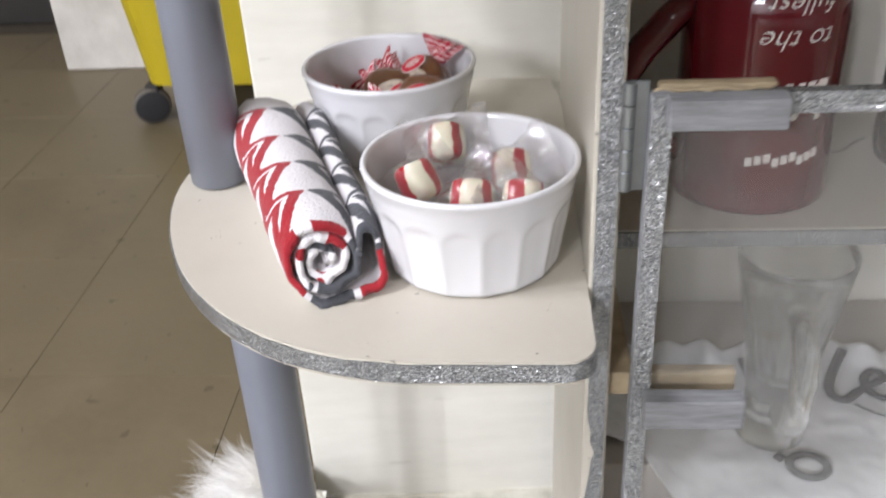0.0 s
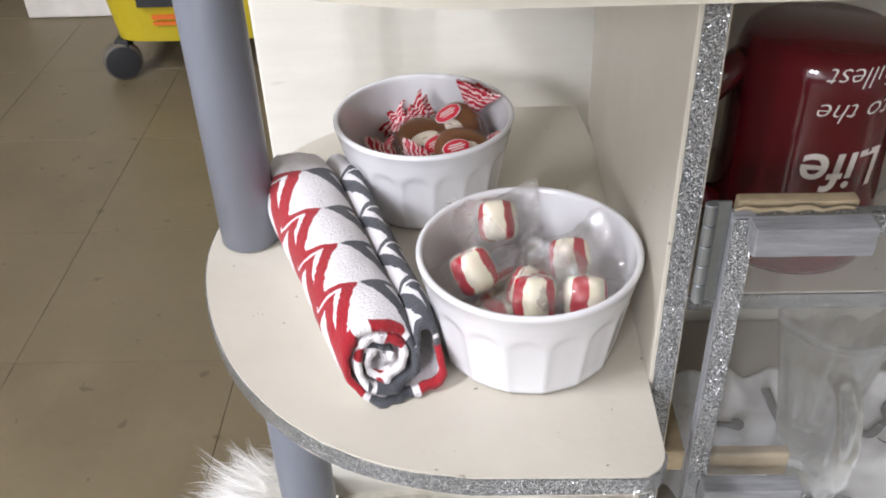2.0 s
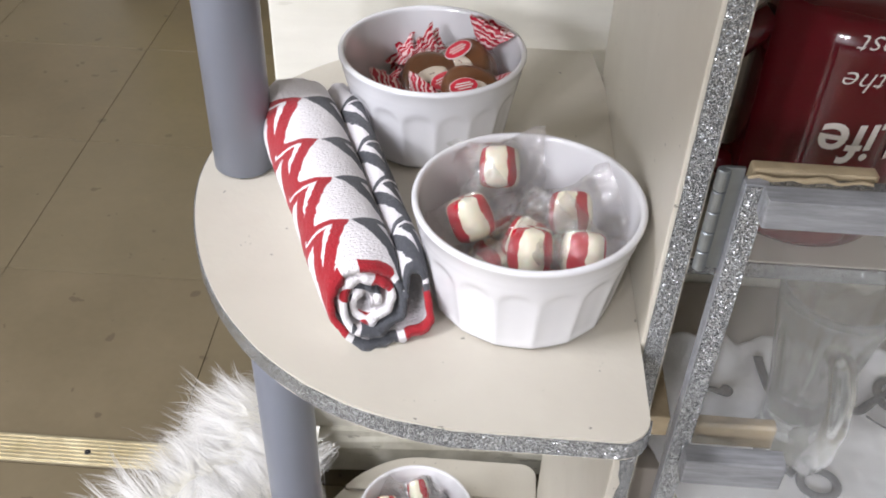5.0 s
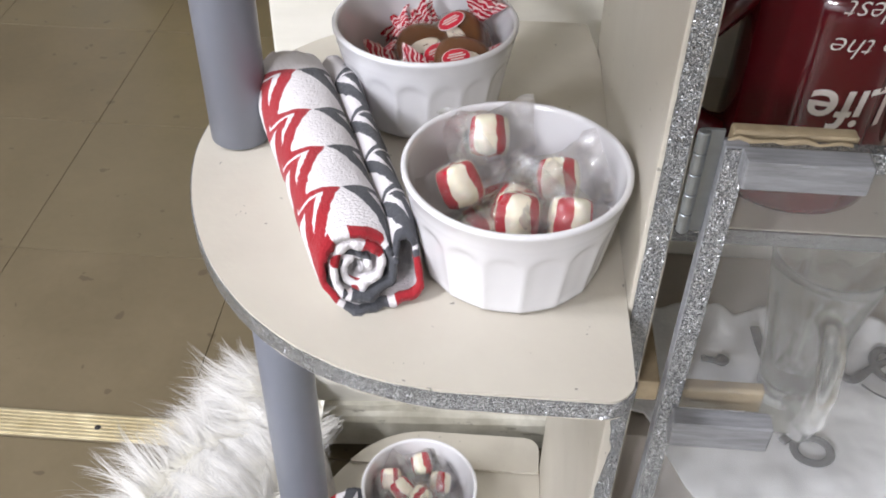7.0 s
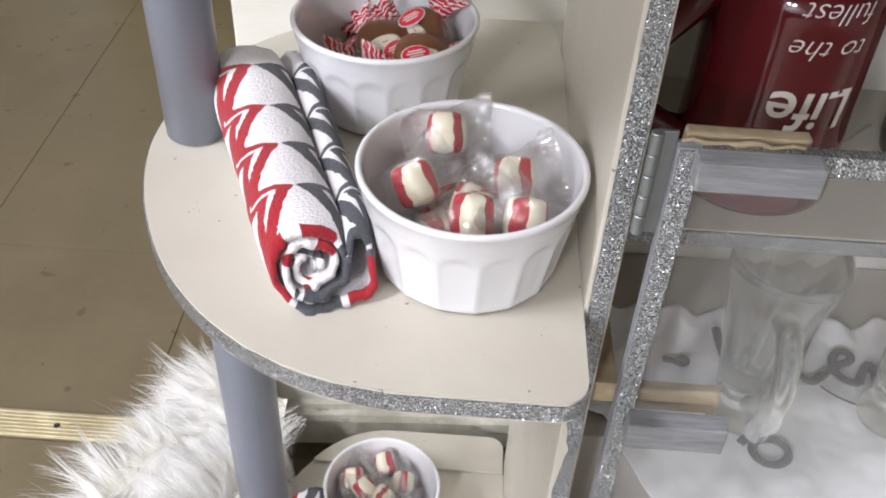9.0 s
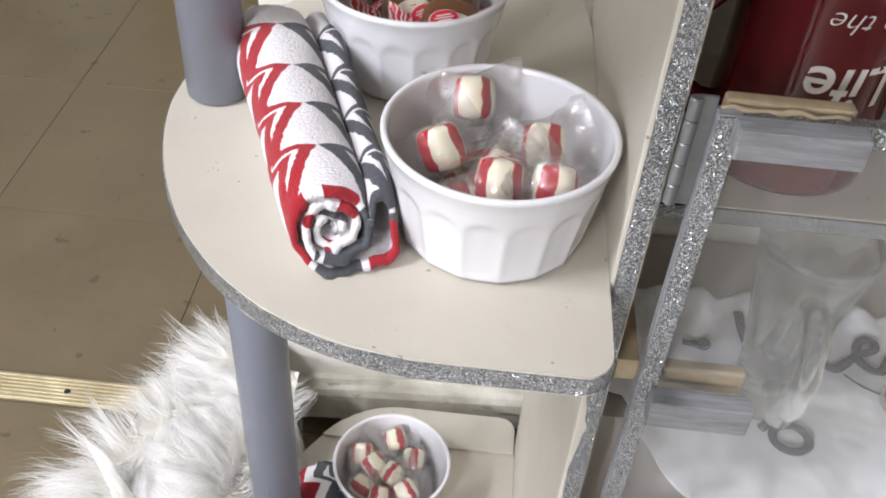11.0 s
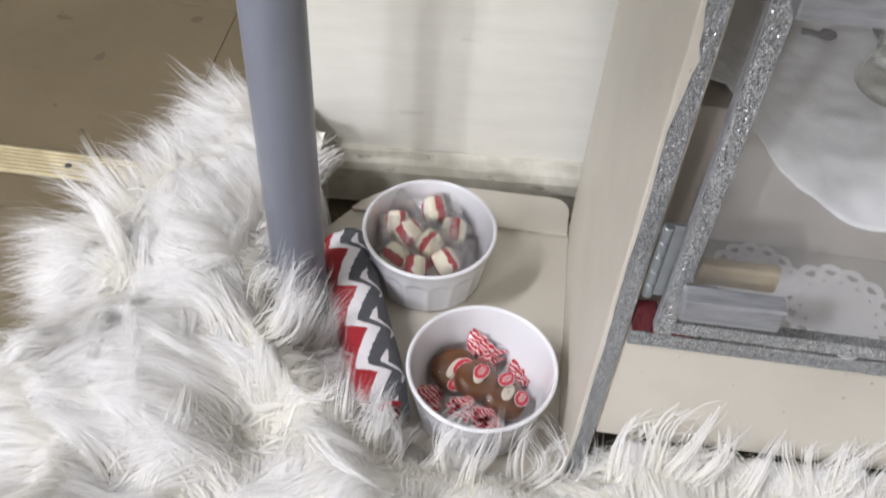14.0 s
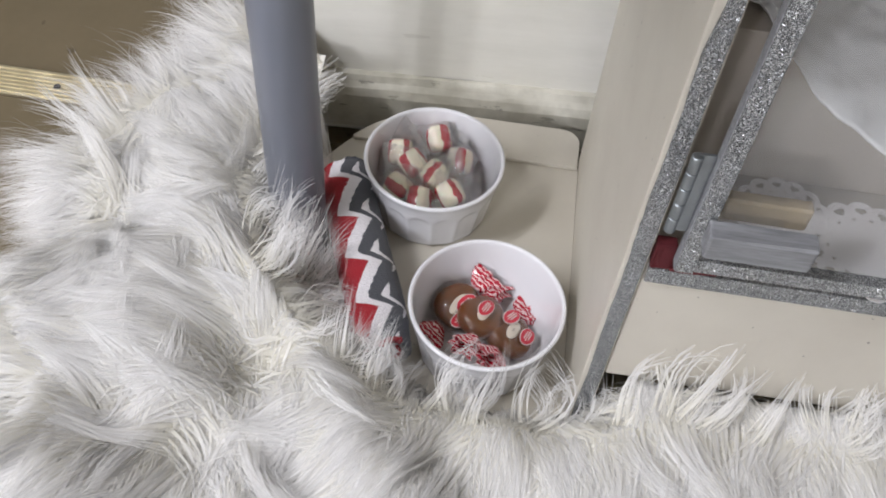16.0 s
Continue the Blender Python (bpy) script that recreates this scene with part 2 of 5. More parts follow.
def make_towel(name, period, turn, bands, slit=0.024, crest=0.78, bend=0.78, shift=0.0, far=1.0):
    """White terry cloth printed with zigzag bands; U runs along the roll and V round it, in metres, 0 where the roll meets the shelf.
    bands: lower and upper border, swing of the teeth, middle of the blank sliver, colour."""
    m = Nodes(name)
    sep = m.add("ShaderNodeSeparateXYZ")
    m.link(m.coords("UV"), sep.inputs[0])
    u, v = sep.outputs[0], sep.outputs[1]
    inner = m.math("LESS_THAN", v, -turn)
    low = m.math("LESS_THAN", v, 0.0)
    wrapped = m.math("SUBTRACT", m.math("MODULO", m.math("ADD", v, turn * 8), turn), turn)
    v = m.math("ADD", m.math("MULTIPLY", low, wrapped), m.math("MULTIPLY", m.math("SUBTRACT", 1.0, low), v))
    f = m.math("FRACT", m.math("DIVIDE", m.math("ADD", u, shift), period))
    # a tooth that climbs slowly and falls fast
    up = m.math("MINIMUM", m.math("DIVIDE", f, crest), m.math("DIVIDE", m.math("SUBTRACT", 1.0, f), 1.0 - crest))
    up = m.math("POWER", up, 1.25)
    edge = m.math("MULTIPLY_ADD", m.noise(260.0, 3, 0.7), 0.0044, -0.0022)
    col = (0.82, 0.79, 0.81)
    for lo, hi, swing, sliver, colour in bands:
        s = m.math("ADD", m.math("ADD", v, m.math("MULTIPLY", up, swing)), edge)
        inside = m.math("MULTIPLY", m.math("GREATER_THAN", s, lo), m.math("LESS_THAN", s, hi))
        d = m.math("ABSOLUTE", m.math("SUBTRACT", s, sliver))
        # blank leaves that bend round the crest of each tooth
        q = m.math("FRACT", m.math("ADD", f, 1.5 - bend))
        w = m.math("MULTIPLY", m.math("MULTIPLY", m.math("SUBTRACT", q, 0.06), m.math("SUBTRACT", 0.80, q)), slit)
        inside = m.math("MULTIPLY", m.math("MULTIPLY", inside, m.math("LESS_THAN", u, far)), m.math("GREATER_THAN", d, w))
        col = m.mix(m.math("MULTIPLY", inside, m.math("SUBTRACT", 1.0, inner)), col, colour)
    hem = m.math("LESS_THAN", u, m.math("MULTIPLY_ADD", m.noise(90.0, 2), 0.005, 0.0012))
    patch = m.math("GREATER_THAN", m.noise(75.0, 1), m.math("MULTIPLY_ADD", inner, 0.30, 0.25))
    hem = m.math("MULTIPLY", hem, patch)

    def between(spans):
        total = 0.0
        for lo, hi in spans:
            total = m.math("ADD", m.math("MULTIPLY", m.math("GREATER_THAN", v, lo), m.math("LESS_THAN", v, hi)), total)
        return total

    hem_red = m.math("MULTIPLY", hem, between([(-0.080, -0.060), (-0.050, -0.016), (0.016, 0.046)]))
    hem_grey = m.math("MULTIPLY", hem, between([(-0.115, -0.086), (-0.012, 0.012), (0.052, 0.072)]))
    col = m.mix(hem_red, col, INK_RED)
    col = m.mix(hem_grey, col, INK_GREY)
    m.set(colour=col, rough=0.9, sheen=0.2)
    weave = m.add("ShaderNodeTexWave")
    weave.inputs["Scale"].default_value = 160.0
    weave.inputs["Distortion"].default_value = 3.0
    m.link(m.coords("UV"), weave.inputs["Vector"])
    h = m.math("ADD", m.noise(650.0, 3, 0.6), m.math("MULTIPLY", weave.outputs["Fac"], 0.10))
    m.bump(h, 0.9, 0.0011)
    return m.mat


TOWEL_A = make_towel("printed_towel_cloth", 0.0393, 0.1288, [(-0.0470, -0.0265, 0.0160, -0.0372, INK_RED), (-0.126, -0.0835, -0.020, -0.098, INK_GREY),
                                                            (0.0400, 0.0590, -0.0150, 0.0500, INK_GREY), (0.0720, 0.0900, -0.0150, 0.2, INK_GREY)], 0.016, 0.78, 0.78, 0.0, 0.160)
TOWEL_B = make_towel("printed_towel_cloth_small", 0.0385, 0.1458, [(-0.0514, 0.004, 0.016, 0.2, INK_RED), (-0.098, -0.0612, 0.016, -0.0735, INK_GREY)], 0.022, 0.78, 0.0, 0.0025)


def make_fur():
    m = Nodes("white_faux_fur")
    info = m.add("ShaderNodeNewGeometry")
    along = m.add("ShaderNodeAttribute", attribute_name="along")
    lock = m.add("ShaderNodeAttribute", attribute_name="lock_normal")
    tone = m.ramp(info.outputs["Random Per Island"], (0.0, (0.955, 0.935, 0.89)), (0.4, (0.975, 0.96, 0.935)), (1.0, (0.99, 0.98, 0.97)))
    root = m.ramp(along.outputs["Fac"], (0.0, (0.88, 0.86, 0.76)), (0.40, (1.0, 1.0, 1.0)))
    mul = m.add("ShaderNodeMix", data_type="RGBA", blend_type="MULTIPLY")
    mul.inputs[0].default_value = 1.0
    m.link(tone, mul.inputs[6])
    m.link(root, mul.inputs[7])
    di = m.add("ShaderNodeBsdfDiffuse")
    tl = m.add("ShaderNodeBsdfTranslucent")
    gl = m.add("ShaderNodeBsdfGlossy")
    gl.inputs["Roughness"].default_value = 0.42
    for n in (di, tl):
        m.link(mul.outputs[2], n.inputs["Color"])
    # the strands of a lock shade together as one rounded mass
    for n in (di, gl):
        m.link(lock.outputs["Vector"], n.inputs["Normal"])
    a = m.add("ShaderNodeMixShader")
    a.inputs[0].default_value = 0.38
    m.link(di.outputs[0], a.inputs[1])
    m.link(tl.outputs[0], a.inputs[2])
    b = m.add("ShaderNodeMixShader")
    b.inputs[0].default_value = 0.045
    m.link(a.outputs[0], b.inputs[1])
    m.link(gl.outputs[0], b.inputs[2])
    thin = m.add("ShaderNodeBsdfTransparent")
    c = m.add("ShaderNodeMixShader")
    m.link(m.math("MULTIPLY_ADD", along.outputs["Fac"], 0.40, 0.25), c.inputs[0])
    m.link(b.outputs[0], c.inputs[1])
    m.link(thin.outputs[0], c.inputs[2])
    m.link(c.outputs[0], m.out.inputs["Surface"])
    return m.mat


FUR = make_fur()
FUR_BACK = plain("fur_backing", (0.92, 0.90, 0.82), 0.95, 0.2, 60.0, 0.5)


# ---- building helpers ----
def mesh_of(data, name):
    if isinstance(data, bmesh.types.BMesh):
        me = bpy.data.meshes.new(name)
        data.to_mesh(me)
        data.free()
        return me
    return data


def part(name, data, material, parent=None, label="", smooth=False):
    me = mesh_of(data, name)
    if smooth:
        me.polygons.foreach_set("use_smooth", [True] * len(me.polygons))
    if material:
        me.materials.clear()
        me.materials.append(material)
    ob = new(name, me)
    ob.parent = parent
    if label:
        ob["label"] = label
    return ob


def thing(name, m, label, category, group="", kind=""):
    ob = new(name)
    ob.matrix_basis = m
    ob.empty_display_size = 0.02
    return tagged(ob, label, category, group, kind)


def box(x0, x1, y0, y1, z0, z1, bev=0.0008, bm=None):
    bm = bm or bmesh.new()
    r = bmesh.ops.create_cube(bm, size=1.0, matrix=Matrix.LocRotScale(((x0 + x1) / 2, (y0 + y1) / 2, (z0 + z1) / 2), None, (x1 - x0, y1 - y0, z1 - z0)))
    if bev:
        ed = list({e for v in r["verts"] for e in v.link_edges})
        bmesh.ops.bevel(bm, geom=ed, offset=bev, segments=2, affect="EDGES", profile=0.6)
    return bm


def pymesh(name, verts, faces, uvs=None):
    me = bpy.data.meshes.new(name)
    me.from_pydata([tuple(v) for v in verts], [], [tuple(f) for f in faces])
    if uvs is not None:
        lay = me.uv_layers.new(name="UVMap")
        idx = np.empty(len(me.loops), dtype=np.int32)
        me.loops.foreach_get("vertex_index", idx)
        lay.data.foreach_set("uv", np.asarray(uvs, dtype=np.float32)[idx].ravel())
    me.validate()
    me.update()
    return me


def lathe(profile, segs=64, flute=None, close_top=False, close_bottom=False):
    """Spins (radius, height) pairs round z. flute(angle, index) gives an addition to the radius."""
    verts, faces = [], []
    for k, (r, z) in enumerate(profile):
        for i in range(segs):
            a = 2 * math.pi * i / segs
            q = r + (flute(a, k) if flute else 0.0)
            verts.append((q * math.cos(a), q * math.sin(a), z))
    for k in range(len(profile) - 1):
        for i in range(segs):
            j = (i + 1) % segs
            faces.append((k * segs + i, k * segs + j, (k + 1) * segs + j, (k + 1) * segs + i))
    if close_bottom:
        faces.append(tuple(reversed(range(segs))))
    if close_top:
        n = (len(profile) - 1) * segs
        faces.append(tuple(range(n, n + segs)))
    return pymesh("lathe", verts, faces)


def tube(points, radius, segs=10, closed=False, taper=None):
    """A round bar along points."""
    pts = [Vector(p) for p in points]
    n = len(pts)
    verts, faces = [], []
    up = Vector((0.13, 0.37, 0.92))
    for k in range(n):
        a, b = pts[(k - 1) % n if closed else max(k - 1, 0)], pts[(k + 1) % n if closed else min(k + 1, n - 1)]
        d = (b - a).normalized()
        s = d.cross(up).normalized()
        w = s.cross(d).normalized()
        r = radius * (taper[k] if taper else 1.0)
        for i in range(segs):
            q = 2 * math.pi * i / segs
            verts.append(pts[k] + (s * math.cos(q) + w * math.sin(q)) * r)
    for k in range(n if closed else n - 1):
        for i in range(segs):
            j = (i + 1) % segs
            k2 = (k + 1) % n
            faces.append((k * segs + i, k * segs + j, k2 * segs + j, k2 * segs + i))
    if not closed:
        faces += [tuple(reversed(range(segs))), tuple(range((n - 1) * segs, n * segs))]
    return pymesh("tube", verts, faces)


def slab(outline, z0, z1, bev=0.0012):
    """A board with the given outline (counter-clockwise)."""
    bm = bmesh.new()
    lo = [bm.verts.new((x, y, z0)) for x, y in outline]
    hi = [bm.verts.new((x, y, z1)) for x, y in outline]
    n = len(outline)
    for i in range(n):
        j = (i + 1) % n
        bm.faces.new((lo[i], lo[j], hi[j], hi[i]))
    top = bm.faces.new(hi)
    bot = bm.faces.new(list(reversed(lo)))
    if bev:
        bmesh.ops.bevel(bm, geom=list(top.edges) + list(bot.edges), offset=bev, segments=2, affect="EDGES", profile=0.6)
    return bm


def ribbon_band(path, z0, z1, thick, wobble=0.0):
    """A band standing on edge along a plan path, with a slightly uneven border."""
    verts, faces = [], []
    n = len(path)
    rng = random.Random(5)
    for k, (x, y) in enumerate(path):
        a, b = path[max(k - 1, 0)], path[min(k + 1, n - 1)]
        d = Vector((b[0] - a[0], b[1] - a[1], 0)).normalized()
        nx, ny = d.y, -d.x
        za, zb = z0 + rng.uniform(-wobble, wobble), z1 + rng.uniform(-wobble, wobble)
        verts += [(x, y, za), (x + nx * thick, y + ny * thick, za), (x + nx * thick, y + ny * thick, zb), (x, y, zb)]
    for k in range(n - 1):
        a, b = 4 * k, 4 * k + 4
        for i in range(4):
            j = (i + 1) % 4
            faces.append((a + i, a + j, b + j, b + i))
    faces += [(3, 2, 1, 0), tuple(4 * (n - 1) + i for i in range(4))]
    return pymesh("band", verts, faces)


def bezier(p0, p1, p2, p3, n):
    out = []
    for i in range(n):
        t = i / n
        out.append(tuple((1 - t) ** 3 * a + 3 * t * (1 - t) ** 2 * b + 3 * t * t * (1 - t) * c + t ** 3 * d for a, b, c, d in zip(p0, p1, p2, p3)))
    return out


# ---- plan ----
Z_SHELF, Z_BASE, Z_TOP = 0.519, 0.050, 0.7235
POST_UP, POST_LOW = (-0.2085, -0.1330), (-0.2040, -0.1260)
FRONT = -0.3115
ROOM = (-2.7, 2.2, -5.2, 1.95)
CEIL = 2.45

# ---- the room ----
floor = tagged(part("floor", box(ROOM[0], ROOM[1], ROOM[2], ROOM[3], -0.06, -0.0025, 0), GROUT), "dirty tan vinyl tile floor with dark joints", "floor", kind="structure")
WALL_TURN = pose(-0.2325, 0.045, 0, 0, 0, 3.4)
part_wall = tagged(part("wall_north", box(0.0, 2.40, 0.0, 0.12, 0.0, CEIL, 0.002), WALL), "cream painted partition wall behind the stand", "wall", kind="structure")
part_wall.matrix_basis = WALL_TURN


def baseboard():
    """Old painted baseboard with a rounded top and a gap under it."""
    bm = bmesh.new()
    prof = [(-0.0005, 0.018), (-0.014, 0.018), (-0.0145, 0.055), (-0.012, 0.062), (-0.008, 0.066), (-0.005, 0.0715), (-0.0005, 0.072)]
    xs = [i * 0.03 for i in range(30)]
    rng = random.Random(3)
    rings = []
    for x in xs:
        rings.append([bm.verts.new((x, y + rng.uniform(-0.0006, 0.0006), z + rng.uniform(-0.0005, 0.0005))) for y, z in prof])
    for a, b in zip(rings, rings[1:]):
        for i in range(len(prof) - 1):
            bm.faces.new((a[i], a[i + 1], b[i + 1], b[i]))
    bm.faces.new(rings[0])
    bm.faces.new(list(reversed(rings[-1])))
    bmesh.ops.recalc_face_normals(bm, faces=bm.faces)
    ob = part("baseboard", bm, BASEB)
    ob.matrix_basis = WALL_TURN
    return tagged(ob, "scuffed cream baseboard with chipped paint", "baseboard", kind="structure")


baseboard()
tagged(part("wall_far", box(ROOM[0], ROOM[1], ROOM[3], ROOM[3] + 0.1, 0.0, CEIL, 0), DIM_WALL), "beige far wall with its dimness put into the paint", "wall", kind="structure")
tagged(part("wall_west", box(ROOM[0] - 0.1, ROOM[0], ROOM[2], ROOM[3], 0.0, CEIL, 0), FAR_WALL), "beige side wall", "wall", kind="structure")
tagged(part("wall_east", box(ROOM[1], ROOM[1] + 0.1, ROOM[2], ROOM[3], 0.0, CEIL, 0), FAR_WALL), "beige side wall", "wall", kind="structure")
tagged(part("wall_south", box(ROOM[0], ROOM[1], ROOM[2] - 0.1, ROOM[2], 0.0, CEIL, 0), FAR_WALL), "beige wall behind the viewer", "wall", kind="structure")
tagged(part("ceiling", box(ROOM[0], ROOM[1], ROOM[2], ROOM[3], CEIL, CEIL + 0.1, 0), CEILING), "white ceiling", "ceiling", kind="structure")
tagged(part("trim", box(ROOM[0] + 0.002, ROOM[1] - 0.002, ROOM[3] - 0.02, ROOM[3] - 0.002, 0.001, 0.10, 0.003), DARK_BASE), "dark cove base along the far wall", "trim", kind="structure")
pil = box(-1.125, -0.62, 1.53, 1.80, 0.001, 1.25, 0.006)
tagged(part("white_cabinet", pil, paint("chalky_white", (0.74, 0.71, 0.66), (0.60, 0.57, 0.52), 0.7, 12.0, 0.5)), "chalky white painted cabinet side standing on the floor", "cabinet")


def fixture(x, y):
    t = thing("ceiling_light", pose(x, y, CEIL, 0, 0, LAMP_TURN), "long white fluorescent ceiling light", "ceiling light", "ceiling lights")
    part("frame", box(-0.10, 0.10, -0.62, 0.62, -0.05, -0.001, 0.004), CEILING, t)
    m = Nodes("lit_diffuser")
    m.bsdf.inputs["Emission Color"].default_value = (1, 0.97, 0.92, 1)
    m.bsdf.inputs["Emission Strength"].default_value = 4.0
    part("diffuser", box(-0.085, 0.085, -0.60, 0.60, -0.056, -0.051, 0.001), m.mat, t)


for lx, ly, _ in LAMPS:
    fixture(lx, ly)

# ---- the display stand ----
stand = thing("display_stand", pose(0, 0, 0), "cream painted display stand with rounded side shelves and silver glitter edges", "display stand")
SIDE_T = 0.0122
part("side_panel", box(0, SIDE_T, -0.2550, -0.001, 0.002, Z_TOP - 0.001, 0.001), CREAM, stand)
part("side_panel", box(0.36, 0.36 + SIDE_T, -0.2550, -0.001, 0.002, Z_TOP - 0.001, 0.001), CREAM, stand)


def edge_strip(x0, x1, z0, z1, y=-0.2552):
    """Glitter tape on the front edge of an upright, with a ragged inner border."""
    rng = random.Random(11)
    n = 90
    verts, faces = [], []
    for i in range(n + 1):
        z = z0 + (z1 - z0) * i / n
        ragged = 0.0022 * max(0.0, noise.noise((0.0, 1.7, z * 14)) + 0.1) if z < 0.42 else 0.0
        ragged += 0.0040 * max(0.0, 1 - abs(z - 0.412) / 0.034) * (0.85 + 0.5 * noise.noise((3.0, 0.0, z * 90)))
        a = x0 + 0.0017 + ragged + rng.uniform(0, 0.0003)
        b = x1 - 0.0011 - rng.uniform(0, 0.0003)
        for x in (a, b):
            verts += [(x, y, z), (x, y - 0.0012, z)]
    for i in range(n):
        a, b = 4 * i, 4 * i + 4
        faces += [(a + 1, a + 3, b + 3, b + 1), (a, a + 1, b + 1, b), (a + 3, a + 2, b + 2, b + 3)]
    return pymesh("strip", verts, faces)


part("glitter_edge", edge_strip(0, SIDE_T, 0.05, Z_TOP - 0.002), GLITTER, stand, "silver glitter tape")
part("glitter_edge", edge_strip(0.36, 0.36 + SIDE_T, 0.05, Z_TOP - 0.002), GLITTER, stand, "silver glitter tape")


def corner_round(cx, cy, r, a0, a1, n=6):
    return [(cx + r * math.cos(radians(a0 + (a1 - a0) * i / n)), cy + r * math.sin(radians(a0 + (a1 - a0) * i / n))) for i in range(n + 1)]


def shelf_outline(right, back, gap=False, bend=0.03):
    """Rounded side shelf: the long arc, then the back, then the corner at the upright."""
    arc = bezier((-0.07, FRONT), (-0.195, FRONT), (-0.2305, -0.185), (-0.2305, -0.14), 28)
    rear = bezier((-0.2305, -0.14), (-0.2305, -0.075), (-0.205 + 0.012 * (bend < 0.01), back - bend), (-0.115, back), 18)
    # a tapering gap is left beside the upright behind the middle
    tail = corner_round(right - 0.0105, back - 0.005, 0.005, 90, 10, 4) + [(right, -0.027)] if gap else corner_round(right - 0.014, back - 0.014, 0.014, 90, 0)
    nose = corner_round(right - 0.013, FRONT + 0.013, 0.013, 0, -90)
    return arc, rear + [(-0.115, back)] + tail, nose


def shelf(name, z_top, thick, back, label):
    arc, rear, nose = shelf_outline(-0.0002, back, name == "round_shelf", 0.03 if name == "round_shelf" else 0.003)
    around = nose + arc + rear
    part(name, slab(list(reversed(around)), z_top - thick, z_top, 0.0006), CREAM, stand, label)
    part("glitter_edge", ribbon_band(list(nose) + arc + rear[:10], z_top - thick + 0.0019, z_top - 0.0013, -0.0010, 0.0005), GLITTER, stand, "silver glitter tape")


shelf("round_shelf", Z_SHELF, 0.0125, 0.0225, "cream painted rounded shelf")
shelf("base_shelf", Z_BASE, 0.014, 0.029, "cream painted rounded base shelf")
arc, rear, nose = shelf_outline(-0.0008, 0.029, False, 0.003)
strip = [p for p in rear if p[1] > -0.012]
part("back_strip", slab([(strip[0][0] + 0.001, -0.0135), (-0.0012, -0.0135)] + list(reversed(strip)), Z_BASE + 0.0002, Z_BASE + 0.0035, 0.0008), CREAM, stand, "thin cream strip along the back of the base shelf")

# the wide top board
arc, rear, nose = shelf_outline(0.0, 0.0225)
top_line = [(0.40, 0.0225), (0.40, FRONT)] + arc + [p for p in rear if p[0] < -0.11]
part("top_board", slab(list(reversed(top_line)), Z_TOP, Z_TOP + 0.019, 0.0015), CREAM, stand, "cream painted top board")
part("glitter_edge", ribbon_band([(0.399, FRONT - 0.0002), (0.2, FRONT - 0.0002), (0.0, FRONT - 0.0002)] + arc, Z_TOP + 0.0055, Z_TOP + 0.018, -0.0012, 0.0003), GLITTER, stand, "silver glitter tape")

# posts
for (px, py), r, z0, z1 in ((POST_UP, 0.0168, Z_SHELF + 0.0005, Z_TOP - 0.0005), (POST_LOW, 0.0195, Z_BASE + 0.0005, Z_SHELF - 0.013)):
    me = lathe([(r - 0.001, z0), (r, z0 + 0.001), (r, z1 - 0.001), (r - 0.001, z1)], 48, None, True, True)
    me.transform(Matrix.Translation((px, py, 0)))
    part("post", me, PIPE, stand, "grey painted plastic pipe post", smooth=True)

# cabinet between the uprights
IN0, IN1 = SIDE_T + 0.0003, 0.3597
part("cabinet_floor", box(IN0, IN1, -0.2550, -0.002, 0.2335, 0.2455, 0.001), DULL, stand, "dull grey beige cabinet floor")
part("glitter_edge", box(IN0 + 0.0005, IN1 - 0.0005, -0.2578, -0.2552, 0.2338, 0.2450, 0.0005), GLITTER, stand, "silver glitter tape")
part("kick_board", box(IN0, IN1, -0.2550, -0.245, 0.138, 0.2330, 0.001), CREAM, stand, "plain cream front board under the door")
part("inner_shelf", box(IN0, IN1, -0.1640, -0.002, 0.4865, 0.4970, 0.001), CREAM, stand)
part("glitter_edge", box(IN0 + 0.0005, IN1 - 0.0005, -0.1660, -0.1642, 0.4868, 0.4965, 0.0004), GLITTER, stand, "silver glitter tape")
part("back_panel", box(IN0, IN1, -0.0018, 0.0028, 0.2335, Z_TOP - 0.001, 0.0005), BRIGHTENED_CREAM, stand, "cream painted back panel")
part("cleat", box(IN0, 0.0245, -0.2500, -0.06, 0.4500, 0.4640, 0.001), RAW_WOOD, stand, "raw wood cleat on the inside of the upright")

# the door
door = part("door", box(0.0205, 0.0298, -0.2700, -0.2635, 0.2622, 0.6205, 0.0006), GREY_WOOD, stand, "clear door with a glitter covered frame")
part("stile", box(0.340, 0.3493, -0.2700, -0.2635, 0.2622, 0.6205, 0.0006), GLITTER, door, "silver glitter frame")
part("rail", box(0.0299, 0.3399, -0.2700, -0.2635, 0.6110, 0.6205, 0.0006), GLITTER, door, "silver glitter frame")
part("rail", box(0.0299, 0.3399, -0.2700, -0.2635, 0.2622, 0.2710, 0.0006), GLITTER, door, "silver glitter frame")
part("glitter_edge", box(0.0208, 0.0296, -0.2712, -0.2702, 0.2625, 0.6200, 0.0003), GLITTER, door, "silver glitter tape")
pane = part("pane", box(0.0215, 0.3485, -0.2625, -0.2605, 0.2650, 0.6180, 0.0003), PANE, door, "clear acrylic pane")
pane.visible_shadow = False


def block(x0, x1, z0, z1, y0, y1):
    rng = random.Random(int(z0 * 1000))
    bm = box(x0, x1, y0, y1, z0, z1, 0.0012)
    for v in bm.verts:
        v.co += Vector([rng.uniform(-0.0003, 0.0003) for _ in range(3)])
    return bm


